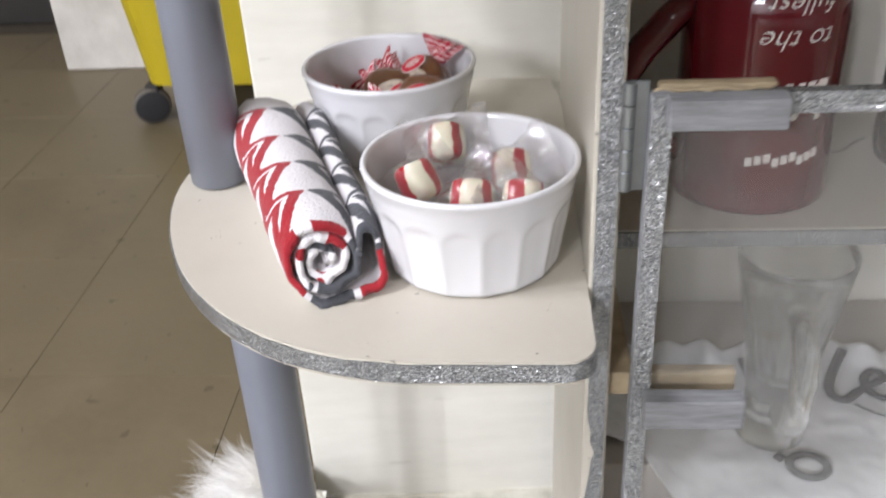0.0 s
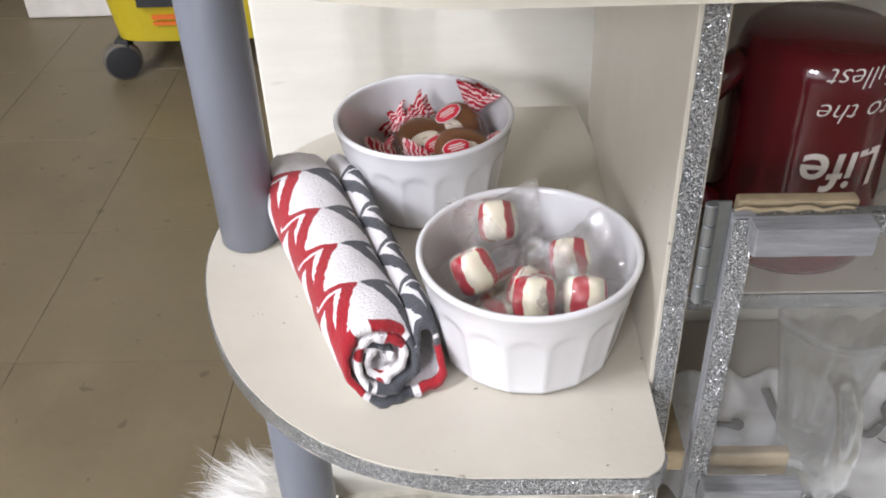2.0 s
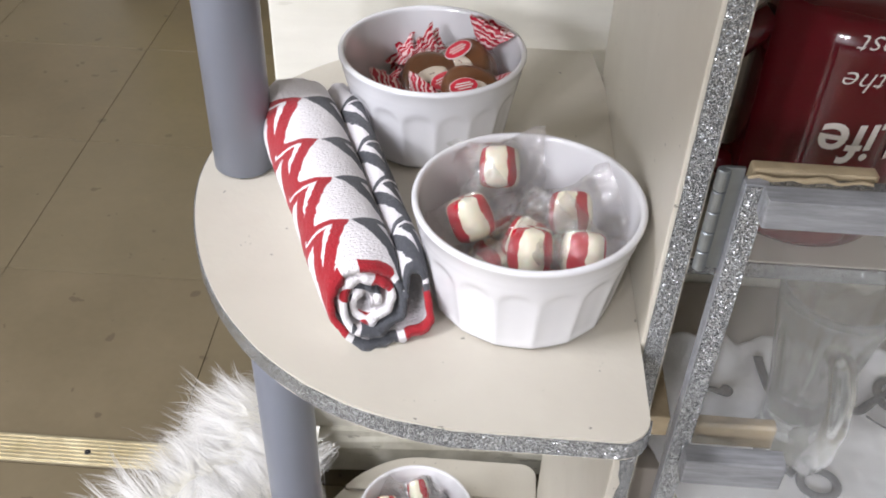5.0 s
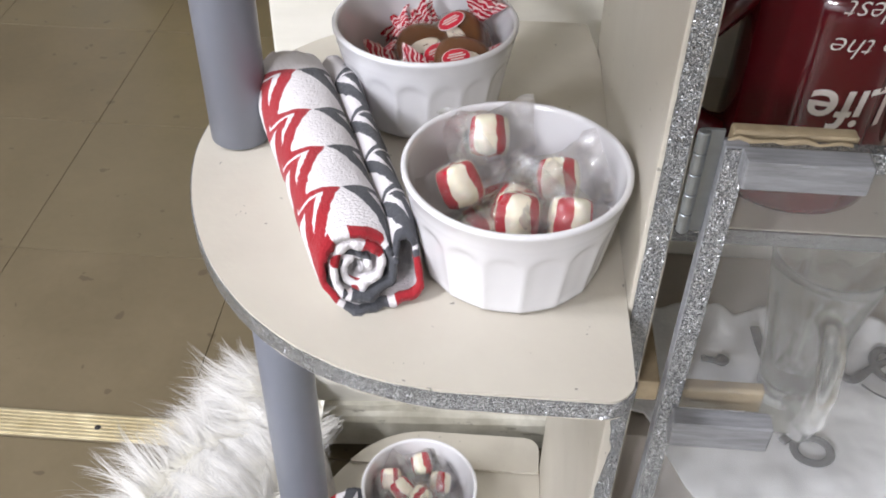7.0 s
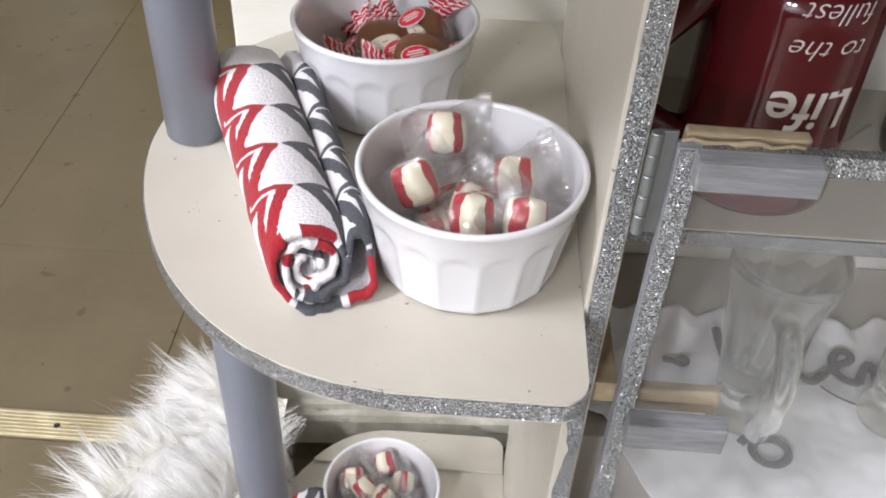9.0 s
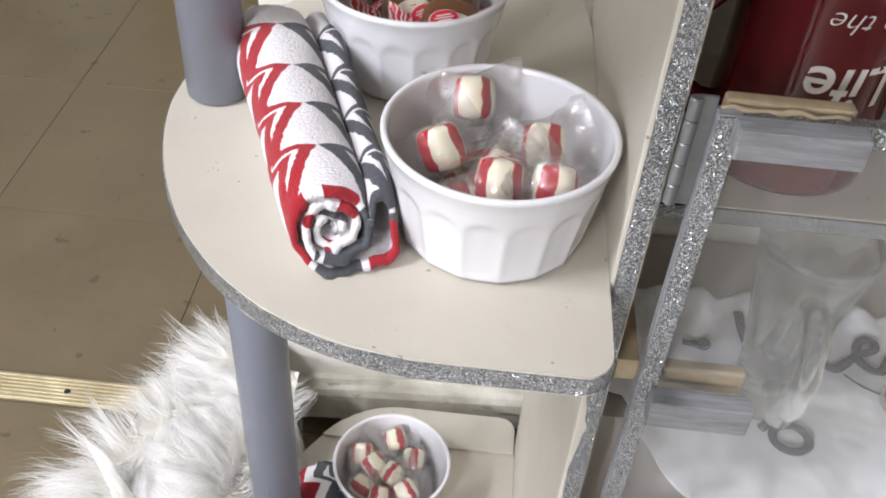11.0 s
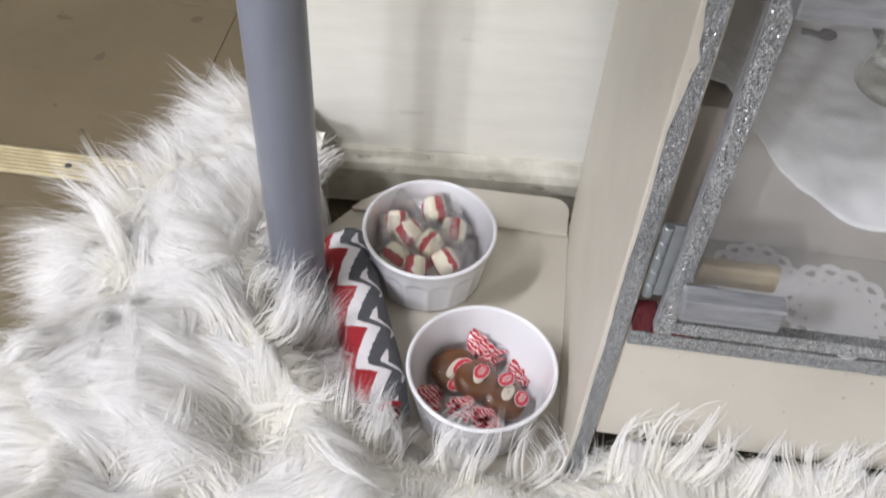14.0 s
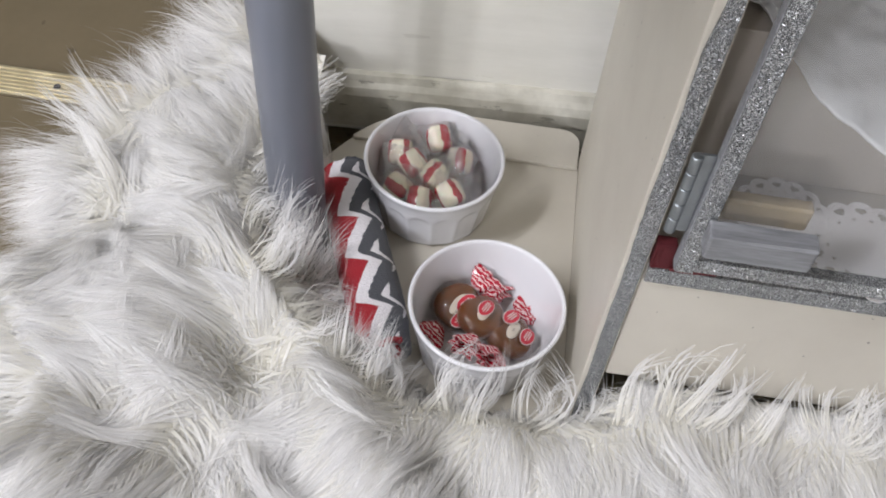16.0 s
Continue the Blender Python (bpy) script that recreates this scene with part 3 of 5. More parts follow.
for z0, z1 in ((0.6095, 0.6222), (0.4550, 0.4715), (0.2880, 0.3030)):
    part("door_block", block(0.0262, 0.0730, z0, z1, -0.2820, -0.2714), GREY_WOOD, door, "grey painted wood block")
    part("backing_block", block(0.0250, 0.0725, z0 + 0.003, z1 + (0.0012 if z1 < 0.6 else -0.0012), -0.2603, -0.2535), RAW_WOOD, door, "raw wood block behind the pane")


def hinge(z0, z1):
    h = part("hinge", box(0.0128, 0.0204, -0.2662, -0.2645, z0, z1, 0.0004), STEEL, door, "small zinc butt hinge")
    n = 5
    step = (z1 - z0) / n
    for i in range(n):
        me = lathe([(0.0022, z0 + i * step + 0.0002), (0.0026, z0 + i * step + 0.0006), (0.0026, z0 + (i + 1) * step - 0.0006), (0.0022, z0 + (i + 1) * step - 0.0002)], 16, None, True, True)
        me.transform(Matrix.Translation((0.0124, -0.2668, 0)))
        part("knuckle", me, STEEL, h)


hinge(0.576, 0.625)
hinge(0.286, 0.335)


def glue(points, r):
    return tube(points, r, 8, taper=[0.4 + 0.6 * math.sin(math.pi * (i + 0.5) / len(points)) for i in range(len(points))])


part("glue_bead", glue([(0.022 + i * 0.0042, -0.2655 + 0.001 * math.sin(i * 2.1), 0.6205 + 0.0007 * math.sin(i * 1.3)) for i in range(12)], 0.0014), RAW_WOOD, door, "dried yellow glue along the top", smooth=True)


# ---- bowls ----


def bowl_meshes():
    outer = [(0.034, 0.0), (0.0420, 0.0004), (0.0432, 0.0020)]
    n = 20
    for i in range(1, n + 1):
        t = i / n
        outer.append((0.0432 + (0.0503 - 0.0432) * t, 0.0020 + (0.0405 - 0.0020) * t))
    rows = len(outer)
    outer += [(0.0510, 0.0425), (0.0515, 0.0475), (0.0525, 0.0487), (0.0525, 0.0500), (0.0518, 0.0509), (0.0505, 0.0510), (0.0496, 0.0503), (0.0492, 0.0485)]
    inner = [(0.0480, 0.038), (0.0455, 0.022), (0.0415, 0.0085), (0.0385, 0.0052), (0.030, 0.0042), (0.0005, 0.0040)]

    def flute(a, k):
        """Sixteen hollow panels between sharp ridges, each closed by a round arch under the rim."""
        if k < 1 or k >= rows:
            return 0.0
        t = max(0, k - 2) / (rows - 3)
        across = abs(math.sin(a * 8))
        arch = 0.70 + 0.22 * math.sqrt(across)
        fade = max(0.0, min(1.0, (arch - t) / 0.12))
        return -0.0013 * min(1.0, 0.35 + 0.22 * (k - 1)) * (1 - (1 - across) ** 1.6) * fade * fade * (3 - 2 * fade)

    return lathe([(r, z * 1.07) for r, z in outer + inner], 192, flute, False, True)


BOWL_MESH = bowl_meshes()
BOWLS = {"af": (-0.055, -0.222, Z_SHELF), "ab": (-0.108, -0.0875, Z_SHELF), "bb": (-0.1135, -0.071, Z_BASE), "bf": (-0.0605, -0.1935, Z_BASE)}
FILL = {"af": "wrapped red and white mints", "ab": "wrapped caramels with red labels", "bb": "wrapped red and white mints", "bf": "wrapped caramels with red labels"}
for key, (bx, by, bz) in BOWLS.items():
    ob = part("bowl", BOWL_MESH, PORCELAIN, None, smooth=True)
    ob.matrix_basis = pose(bx, by, bz + 0.0003, 0, 0, 7)
    tagged(ob, "white fluted china bowl holding " + FILL[key], "bowl", "white bowls")


# ---- candies ----
def pressed(data, m, bowl):
    """A copy of a wrapper's mesh, pushed in where it meets the wall or the floor of its bowl."""
    me = data.copy()
    bx, by, bz = BOWLS[bowl]
    back = m.inverted()
    for v in me.vertices:
        p = m @ v.co
        x, y, z = p.x - bx, p.y - by, p.z - bz
        r = math.hypot(x, y)
        if z < 0.053:
            most = 0.0412 + 0.0068 * max(0.0, min(1.0, z / 0.049))
            if r > most:
                x, y = x * most / r, y * most / r
            v.co = back @ Vector((bx + x, by + y, bz + max(z, 0.0052)))
    return me


def puff_meshes(seed):
    body = lathe([(0.0004, -0.0088), (0.0056, -0.0086), (0.0076, -0.0076), (0.0084, -0.0055), (0.0088, -0.002), (0.0088, 0.002), (0.0084, 0.0055), (0.0076, 0.0077), (0.0056, 0.0087), (0.0004, 0.0089)], 28,
                 lambda a, k: 0.00035 * math.sin(a * 5 + k * 0.3 + seed))
    rng = random.Random(seed)
    # a pillow pack: round in the middle, flat and crimped at both ends
    n, segs = 30, 44
    verts, faces = [], []
    bend, twist = rng.uniform(-0.25, 0.25), rng.uniform(-0.5, 0.5)
    for k in range(n + 1):
        s = -1 + 2 * k / n
        h = 0.0100 * max(0.0, 1 - (abs(s) / 0.66) ** 2.4) + 0.0004
        w = 0.0104 + 0.0052 * min(1.0, abs(s) / 0.75) ** 1.5
        z = s * 0.0205
        for i in range(segs):
            a = 2 * math.pi * i / segs
            c, d = math.cos(a), math.sin(a)
            e = 0.55 + 0.45 * min(1.0, abs(s) / 0.7)
            x = w * math.copysign(abs(c) ** e, c)
            y = h * math.copysign(abs(d) ** 0.8, d)
            q = noise.noise((x * 260 + seed, y * 260, z * 90)) * 0.0030 + noise.noise((x * 60 + seed, seed * 3.1, z * 60)) * 0.002 * abs(s)
            # gathers that run to the crimped ends
            q += 0.0011 * math.sin(x * 1500 + 3 * math.sin(s * 4 + seed)) * max(0.0, abs(s) - 0.42)
            q += 0.0030 * abs(noise.noise((x * 260 + seed, z * 70, 3.0)))
            y += q * (1.0 if abs(s) > 0.45 else 0.6)
            x += q * 0.5
            y += bend * 0.012 * s * s
            ca, sa = math.cos(twist * s), math.sin(twist * s)
            verts.append((x * ca - y * sa, x * sa + y * ca, z))
    for k in range(n):
        for i in range(segs):
            j = (i + 1) % segs
            faces.append((k * segs + i, k * segs + j, (k + 1) * segs + j, (k + 1) * segs + i))
    wrap = pymesh("wrapper", verts, faces)
    for me in (body, wrap):
        me.transform(Matrix.Scale(1.12, 4))
    return body, wrap


PUFFS = [puff_meshes(s) for s in (1, 2, 3)]


def mint(x, y, z, rx, ry, rz, k, group):
    bowl = "af" if z > 0.3 else "bb"
    y, z = y - 0.003, z + 0.003
    t = thing("mint", pose(x, y, z, rx, ry, rz), "red and white striped mint in clear cellophane", "candy", group)
    body, wrap = PUFFS[k % 3]
    part("sweet", body, PUFF, t, smooth=True)
    # the pack lies askew round its sweet
    askew = pose(0, 0, 0, 0, (72, -58, 40, 14, -34, 80)[int(abs(x) * 9100) % 6], 0)
    w = part("wrapper", pressed(wrap, pose(x, y, z, rx, ry, rz) @ askew, bowl), CELLOPHANE, t, "clear crinkled cellophane", smooth=True)
    w.matrix_basis = askew
    return t


ZR = Z_SHELF + 0.0375
UP_MINTS = [(-0.0685, -0.1835, 0.004, -42, 10, 15, 0), (-0.0805, -0.2190, 0.0, -30, -16, 20, 1), (-0.0537, -0.2405, 0.001, -28, 4, 4, 2),
            (-0.0350, -0.2150, 0.003, -40, -12, -12, 1), (-0.0305, -0.2385, -0.001, -30, 12, 15, 0), (-0.0545, -0.2215, -0.010, -52, 12, -20, 2)]
for k, (x, y, dz, rx, ry, rz, v) in enumerate(UP_MINTS):
    mint(x, y, ZR + dz, rx, ry, rz, v, "mints in the upper bowl")
for k in range(4):
    a = k * 1.57 + 0.4
    mint(-0.055 + 0.0155 * math.cos(a), -0.219 + 0.0155 * math.sin(a), Z_SHELF + 0.0160, 86, 8 * (k % 3), math.degrees(a) + 4, k, "mints in the upper bowl")
ZL = Z_BASE + 0.0285
LOW_MINTS = [(-0.1140, -0.0330, 0.006, -60, 25, 35, 0), (-0.1420, -0.0500, 0.003, -50, 10, 15, 1), (-0.1300, -0.0630, 0.006, -65, 0, 50, 2), (-0.1130, -0.0690, 0.004, -70, 10, -35, 0),
             (-0.0960, -0.0500, 0.002, -60, 20, 10, 1), (-0.0985, -0.0860, 0.004, -62, 10, 48, 2), (-0.1380, -0.0830, 0.0, -75, -20, 60, 0), (-0.1210, -0.0930, 0.0, -60, 15, 10, 1)]
for k, (x, y, dz, rx, ry, rz, v) in enumerate(LOW_MINTS):
    mint(x, y, ZL + dz, rx, ry, rz, v, "mints in the lower bowl")
for k in range(4):
    a = k * 1.57 + 0.2
    mint(-0.1135 + 0.0150 * math.cos(a), -0.068 + 0.0150 * math.sin(a), Z_BASE + 0.0155, 86, 6 * (k % 2), math.degrees(a) + 5, k, "mints in the lower bowl")


def caramel_meshes(seed):
    body = lathe([(0.0004, -0.0056), (0.0100, -0.0056), (0.0124, -0.0046), (0.0132, -0.002), (0.0132, 0.002), (0.0124, 0.0046), (0.0100, 0.0056), (0.0004, 0.0056)], 32,
                 lambda a, k: 0.0006 * math.sin(a * 3 + seed) * (k not in (0, 7)))
    core = lathe([(0.0040, 0.0), (0.0038, 0.0058), (0.0030, 0.0061), (0.0003, 0.0061)], 20, lambda a, k: 0.0005 * math.sin(a * 2 + seed))
    core.transform(Matrix.Diagonal((1.7, 1.0, 1.0, 1.0)))
    # cellophane round the disc
    n, segs = 14, 26
    verts, faces = [], []
    for k in range(n + 1):
        s = -1 + 2 * k / n
        r = math.sqrt(max(0.02, 1 - s * s))
        for i in range(segs):
            a = 2 * math.pi * i / segs
            q = 1 + 0.10 * noise.noise((s * 4 + seed, math.cos(a) * 3, math.sin(a) * 3))
            verts.append((s * 0.0158, 0.0152 * r * math.cos(a) * q, 0.0076 * r ** 0.6 * math.sin(a) * q))
    for k in range(n):
        for i in range(segs):
            j = (i + 1) % segs
            faces.append((k * segs + i, k * segs + j, (k + 1) * segs + j, (k + 1) * segs + i))
    film = pymesh("film", verts, faces)
    # a pleated twist fan
    verts, faces = [], []
    n, segs = 7, 30
    for k in range(n + 1):
        t = k / n
        w = 0.0024 + 0.0072 * t ** 0.7
        for i in range(segs):
            a = 2 * math.pi * i / segs
            fold = 1 + 0.38 * math.sin(a * 7 + t * 2.5 + seed) * t + 0.15 * math.sin(a * 3 + seed * 2)
            verts.append((0.0142 + 0.0120 * t, w * fold * math.cos(a + t), 0.62 * w * fold * math.sin(a + t)))
    for k in range(n):
        for i in range(segs):
            j = (i + 1) % segs
            faces.append((k * segs + i, k * segs + j, (k + 1) * segs + j, (k + 1) * segs + i))
    fan = pymesh("fan", verts, faces)
    for me in (body, core, film, fan):
        me.transform(Matrix.Scale(1.10, 4))
    return body, core, film, fan


def oval(rx, ry, z, bend, n=28):
    verts = [(0, 0, z)]
    for i in range(n):
        a = 2 * math.pi * i / n
        x, y = rx * math.cos(a), ry * math.sin(a)
        verts.append((x, y, z - bend * (x * x + y * y)))
    return pymesh("oval", verts, [(0, 1 + i, 1 + (i + 1) % n) for i in range(n)])


CARAMELS = [caramel_meshes(s) for s in (1, 2)]


def caramel(x, y, z, rx, ry, rz, k, group, labels):
    y, z = y - 0.003, z + (0.003 if z > 0.3 else 0.001)
    m = pose(x, y, z, rx, ry, rz) @ Matrix.Scale(1.13, 4)
    t = thing("caramel", m, "brown caramel with a white centre in a red printed twist wrapper", "candy", group)
    body, core, film, fan = CARAMELS[k % 2]
    bowl = "ab" if z > 0.3 else "bf"
    turned = pose(0, 0, 0, 0, 0, 180)
    part("sweet", body, CARAMEL, t, smooth=True)
    part("cream_centre", core, CREAM_SUGAR, t, "white sugar cream", smooth=True)
    part("wrapper", pressed(film, m, bowl), THIN_WRAP, t, "clear cellophane", smooth=True)
    part("twist", pressed(fan, m, bowl), TWIST, t, "red and white twisted wrapper end")
    b = part("twist", pressed(fan, m @ turned, bowl), TWIST, t, "red and white twisted wrapper end")
    b.matrix_basis = turned
    for lx, ly, turn in labels:
        lab = part("wrapper_label", oval(0.0074, 0.0047, 0.0, 12.0), WHITE_PRINT, t, "white bordered red oval label")
        r2 = lx * lx + ly * ly
        lab.matrix_basis = Matrix.Translation((lx, ly, 0.0100 - 16 * r2)) @ pose(0, 0, 0, 0, 0, turn)
        part("label_field", oval(0.0069, 0.0042, 0.0003, 12.0), LABEL_RED, lab)
        bm = bmesh.new()
        for q, ln in ((0.0013, 0.0036), (0.0, 0.0047), (-0.0014, 0.0034)):
            box(-ln, ln, q - 0.00028, q + 0.00028, 0.00030, 0.0006, 0, bm)
        part("label_bars", bm, WHITE_PRINT, lab)
    return t


ZU = Z_SHELF + 0.031
for k, (x, y, dz, rx, ry, rz, labs) in enumerate([
        (-0.1085, -0.0850, 0.000, 34, -6, 20, [(0.004, -0.006, 15)]), (-0.0900, -0.0770, 0.004, 35, 5, -38, [(-0.004, 0.004, 60)]),
        (-0.0860, -0.1000, 0.001, 30, 0, 12, [(-0.004, -0.001, 10)]), (-0.1080, -0.0660, -0.006, 30, 0, -50, [(0, 0, 0)]), (-0.0850, -0.0720, -0.004, 10, -66, 40, [(0.002, 0, 20)])]):
    caramel(x, y, ZU + dz, rx, ry, rz, k, "caramels in the upper bowl", labs)
for k in range(4):
    a = k * 1.57 + 0.5
    caramel(-0.108 + 0.0165 * math.cos(a), -0.0845 + 0.0165 * math.sin(a), Z_SHELF + 0.0150, 10, 6 * (k % 2), math.degrees(a) + 90, k, "caramels in the upper bowl", [(0, 0, 30)])
for k, (x, y, dz, rx, ry, rz, labs) in enumerate([
        (-0.0800, -0.1720, 0.002, 16, -14, 53, [(0.003, -0.003, -5), (-0.006, -0.008, -20)]), (-0.0625, -0.1815, 0.0065, 10, 10, 78, [(0.000, 0.000, -12)]),
        (-0.0420, -0.1895, 0.001, 14, 16, 66, [(0.006, 0.006, -10), (0.001, -0.009, 5)])]):
    caramel(x, y, Z_BASE + 0.0135 + dz, rx, ry, rz, k, "caramels in the lower bowl", labs)


# ---- rolled towels ----
def roll_section(r, turns, lobe):
    """Cross-section of a rolled towel: a spiral and, where wanted, a second fold beside it. Returns points from inside to outside."""
    pts = []
    n = int(44 * turns)
    for i in range(n + 1):
        t = i / n
        a = -math.pi / 2 - 2 * math.pi * turns * (1 - t)
        q = 0.0022 + (r - 0.0022) * t ** 0.8
        q *= 1 + 0.03 * math.sin(3 * a + 1) + 0.13 * (1 - t) * math.sin(2 * a + 0.6)
        pts.append((q * math.cos(a), q * math.sin(a)))
    if lobe:
        x0, y0 = pts[-1]
        cx, rx, ry = r * 1.12, r * 0.37, r * 0.70
        cy = -r * 0.84 + ry
        for i in range(1, 6):
            t = i / 5
            pts.append((x0 + (cx - x0) * t, y0 + (0.16 * r - 0.0006) * t * t))
        for i in range(1, 30):
            a = -math.pi / 2 + math.pi * 1.42 * i / 29
            pts.append((cx + rx * math.cos(a), cy - 0.0006 + ry * math.sin(a)))
    return pts


def towel_mesh(length, section, thick, seed, spiral, flare):
    sec = [Vector((x, y)) for x, y in section]
    arc = [0.0]
    for a, b in zip(sec, sec[1:]):
        arc.append(arc[-1] + (b - a).length)
    n = 46
    m = len(sec)
    seam, foot = arc[spiral], -min(p.y for p in sec)
    verts, faces, uvs = [], [], []
    for side in (0, 1):
        for k in range(n + 1):
            t = k / n
            u = t * length
            for i in range(m):
                a, b = sec[max(i - 1, 0)], sec[min(i + 1, m - 1)]
                d = (b - a).normalized()
                nrm = Vector((d.y, -d.x))
                end = min(t, 1 - t)
                rag = (0.0030 * noise.noise((arc[i] * 70, seed + 9, 0.0 if t < 0.5 else 5.0)) + 0.0024 * noise.noise((arc[i] * 220, seed, 0.0 if t < 0.5 else 5.0)) + 0.0050 * noise.noise((arc[i] * 20, seed + 4, 0.0))) * max(0.0, 1 - end / 0.05)
                loose = 1 + 1.6 * max(0.0, 1 - end / 0.10) ** 2
                soft = (0.0013 * noise.noise((arc[i] * 45, u * 28, seed)) + 0.0006 * noise.noise((arc[i] * 150, u * 120, seed))) * loose
                hem = 0.0008 * math.exp(-((t - 0.012) / 0.022) ** 2)
                p = sec[i] + nrm * ((thick if side else 0.0) + (soft if side else soft * 0.8) + (hem if side else 0.0))
                squeeze = 1 - 0.10 * max(0.0, 1 - end / 0.12)
                slant = 0.50 * (p.y + foot) * max(0.0, 1 - 1.6 * t) if flare else 0.0
                verts.append((u + rag + slant, p.x * squeeze * (1 + flare * t), (p.y + foot) * squeeze * (1 + 0.8 * flare * t) - foot))
                uvs.append((u, arc[i] - seam))
    off = (n + 1) * m

    def q(s, k, i):
        return s * off + k * m + i

    for k in range(n):
        for i in range(m - 1):
            faces.append((q(1, k, i), q(1, k, i + 1), q(1, k + 1, i + 1), q(1, k + 1, i)))
            faces.append((q(0, k, i), q(0, k + 1, i), q(0, k + 1, i + 1), q(0, k, i + 1)))
        for i in (0, m - 1):
            faces.append((q(0, k, i), q(1, k, i), q(1, k + 1, i), q(0, k + 1, i)))
    for k in (0, n):
        for i in range(m - 1):
            faces.append((q(0, k, i), q(0, k, i + 1), q(1, k, i + 1), q(1, k, i)))
    return pymesh("towel", verts, faces, uvs)


def towel(front, back, z, section, mat, thick, label, seed, spiral, flare):
    a, b = Vector((*front, z)), Vector((*back, z))
    length = (b - a).length
    ob = part("rolled_towel", towel_mesh(length, section, thick, seed, spiral, flare), mat, None, smooth=True)
    ang = math.degrees(math.atan2(b.y - a.y, b.x - a.x))
    ob.matrix_basis = pose(a.x, a.y, z, 0, 0, ang)
    # the side of the roll that lies away from the walker is mirrored so that the fold lies towards the bowls
    return tagged(ob, label, "towel", "rolled towels")


sec = [(-x, y) for x, y in roll_section(0.0212, 3.0, True)]
towel((-0.1184, -0.2704), (-0.1845, -0.1051), Z_SHELF + 0.0215, sec, TOWEL_A, 0.0027, "rolled white dish towel with red and grey zigzag print", 1.0, int(44 * 3.0), 0.17)
sec = [(-x, y) for x, y in roll_section(0.0232, 2.4, False)]
towel((-0.1209, -0.2275), (-0.1815, -0.072), Z_BASE + 0.0240, sec, TOWEL_B, 0.0036, "rolled towel with bold red and grey zigzags", 2.0, int(44 * 2.4), 0.0)


# ---- inside the cabinet ----
def red_mug():
    cx, cy, z0 = 0.1065, -0.105, 0.4975
    t = thing("mug", pose(cx, cy, z0), "glossy dark red mug standing upside down with white lettering", "mug")
    r = 0.0445
    body = lathe([(0.0425, 0.0), (0.0445, 0.0002), (0.0462, 0.0015), (0.0466, 0.006), (0.0458, 0.030), (r, 0.060), (r, 0.108), (0.0432, 0.120), (0.040, 0.1285), (0.036, 0.1305), (0.0005, 0.1305)], 64)
    part("body", body, RED_GLAZE, t, smooth=True)
    inner = lathe([(0.0395, 0.0), (0.0400, 0.012), (0.0400, 0.100), (0.0005, 0.104)], 48)
    part("inside", inner, RED_GLAZE, t, smooth=True)
    ear = [(-0.040, 0.116), (-0.052, 0.104), (-0.066, 0.088), (-0.076, 0.072), (-0.078, 0.056), (-0.070, 0.040), (-0.056, 0.030), (-0.041, 0.026)]
    ring = [(x, -0.004, z) for x, z in ear]
    part("handle", tube(ring, 0.0088, 14), RED_GLAZE, t, smooth=True)
    # lettering wraps round the body, head down
    for text, size, z, turn in (("Life", 0.0320, 0.0690, -79), ("to the", 0.0158, 0.1030, -80), ("fullest", 0.0158, 0.1215, -78)):
        cu = bpy.data.curves.new("lettering", "FONT")
        cu.body, cu.size, cu.align_x, cu.align_y = text, size, "CENTER", "CENTER"
        cu.resolution_u = 4
        cu.shear = 0.12 if text == "Life" else 0.35
        cu.offset = 0.0004 if text == "Life" else -0.00022
        tmp = bpy.data.objects.new("tmp", cu)
        scene.collection.objects.link(tmp)
        dg = bpy.context.evaluated_depsgraph_get()
        me = bpy.data.meshes.new_from_object(tmp.evaluated_get(dg))
        bpy.data.objects.remove(tmp)
        for v in me.vertices:
            x, y = -v.co.x, -v.co.y
            zz = z + y
            rr = r + 0.0013 * max(0.0, (0.060 - zz) / 0.030) if zz < 0.108 else r - 0.0013 * (zz - 0.108) / 0.012
            a = radians(turn) + x / r
            v.co = ((rr + 0.0005) * math.cos(a), (rr + 0.0005) * math.sin(a), zz)
        part("lettering", me, WHITE_PRINT, t, "white lettering")
    bm = bmesh.new()
    for k in range(9):
        a = radians(-104 + k * 6)
        c, s = math.cos(a), math.sin(a)
        m = Matrix.Translation(((r + 0.0013) * c, (r + 0.0013) * s, 0.034 + 0.0012 * (k % 3))) @ pose(0, 0, 0, 0, 0, math.degrees(a)) @ Matrix.Diagonal((0.0006, 0.0036, 0.005, 1))
        bmesh.ops.create_cube(bm, size=1.0, matrix=m)
    part("lettering_bars", bm, WHITE_PRINT, t, "small white script line")


red_mug()


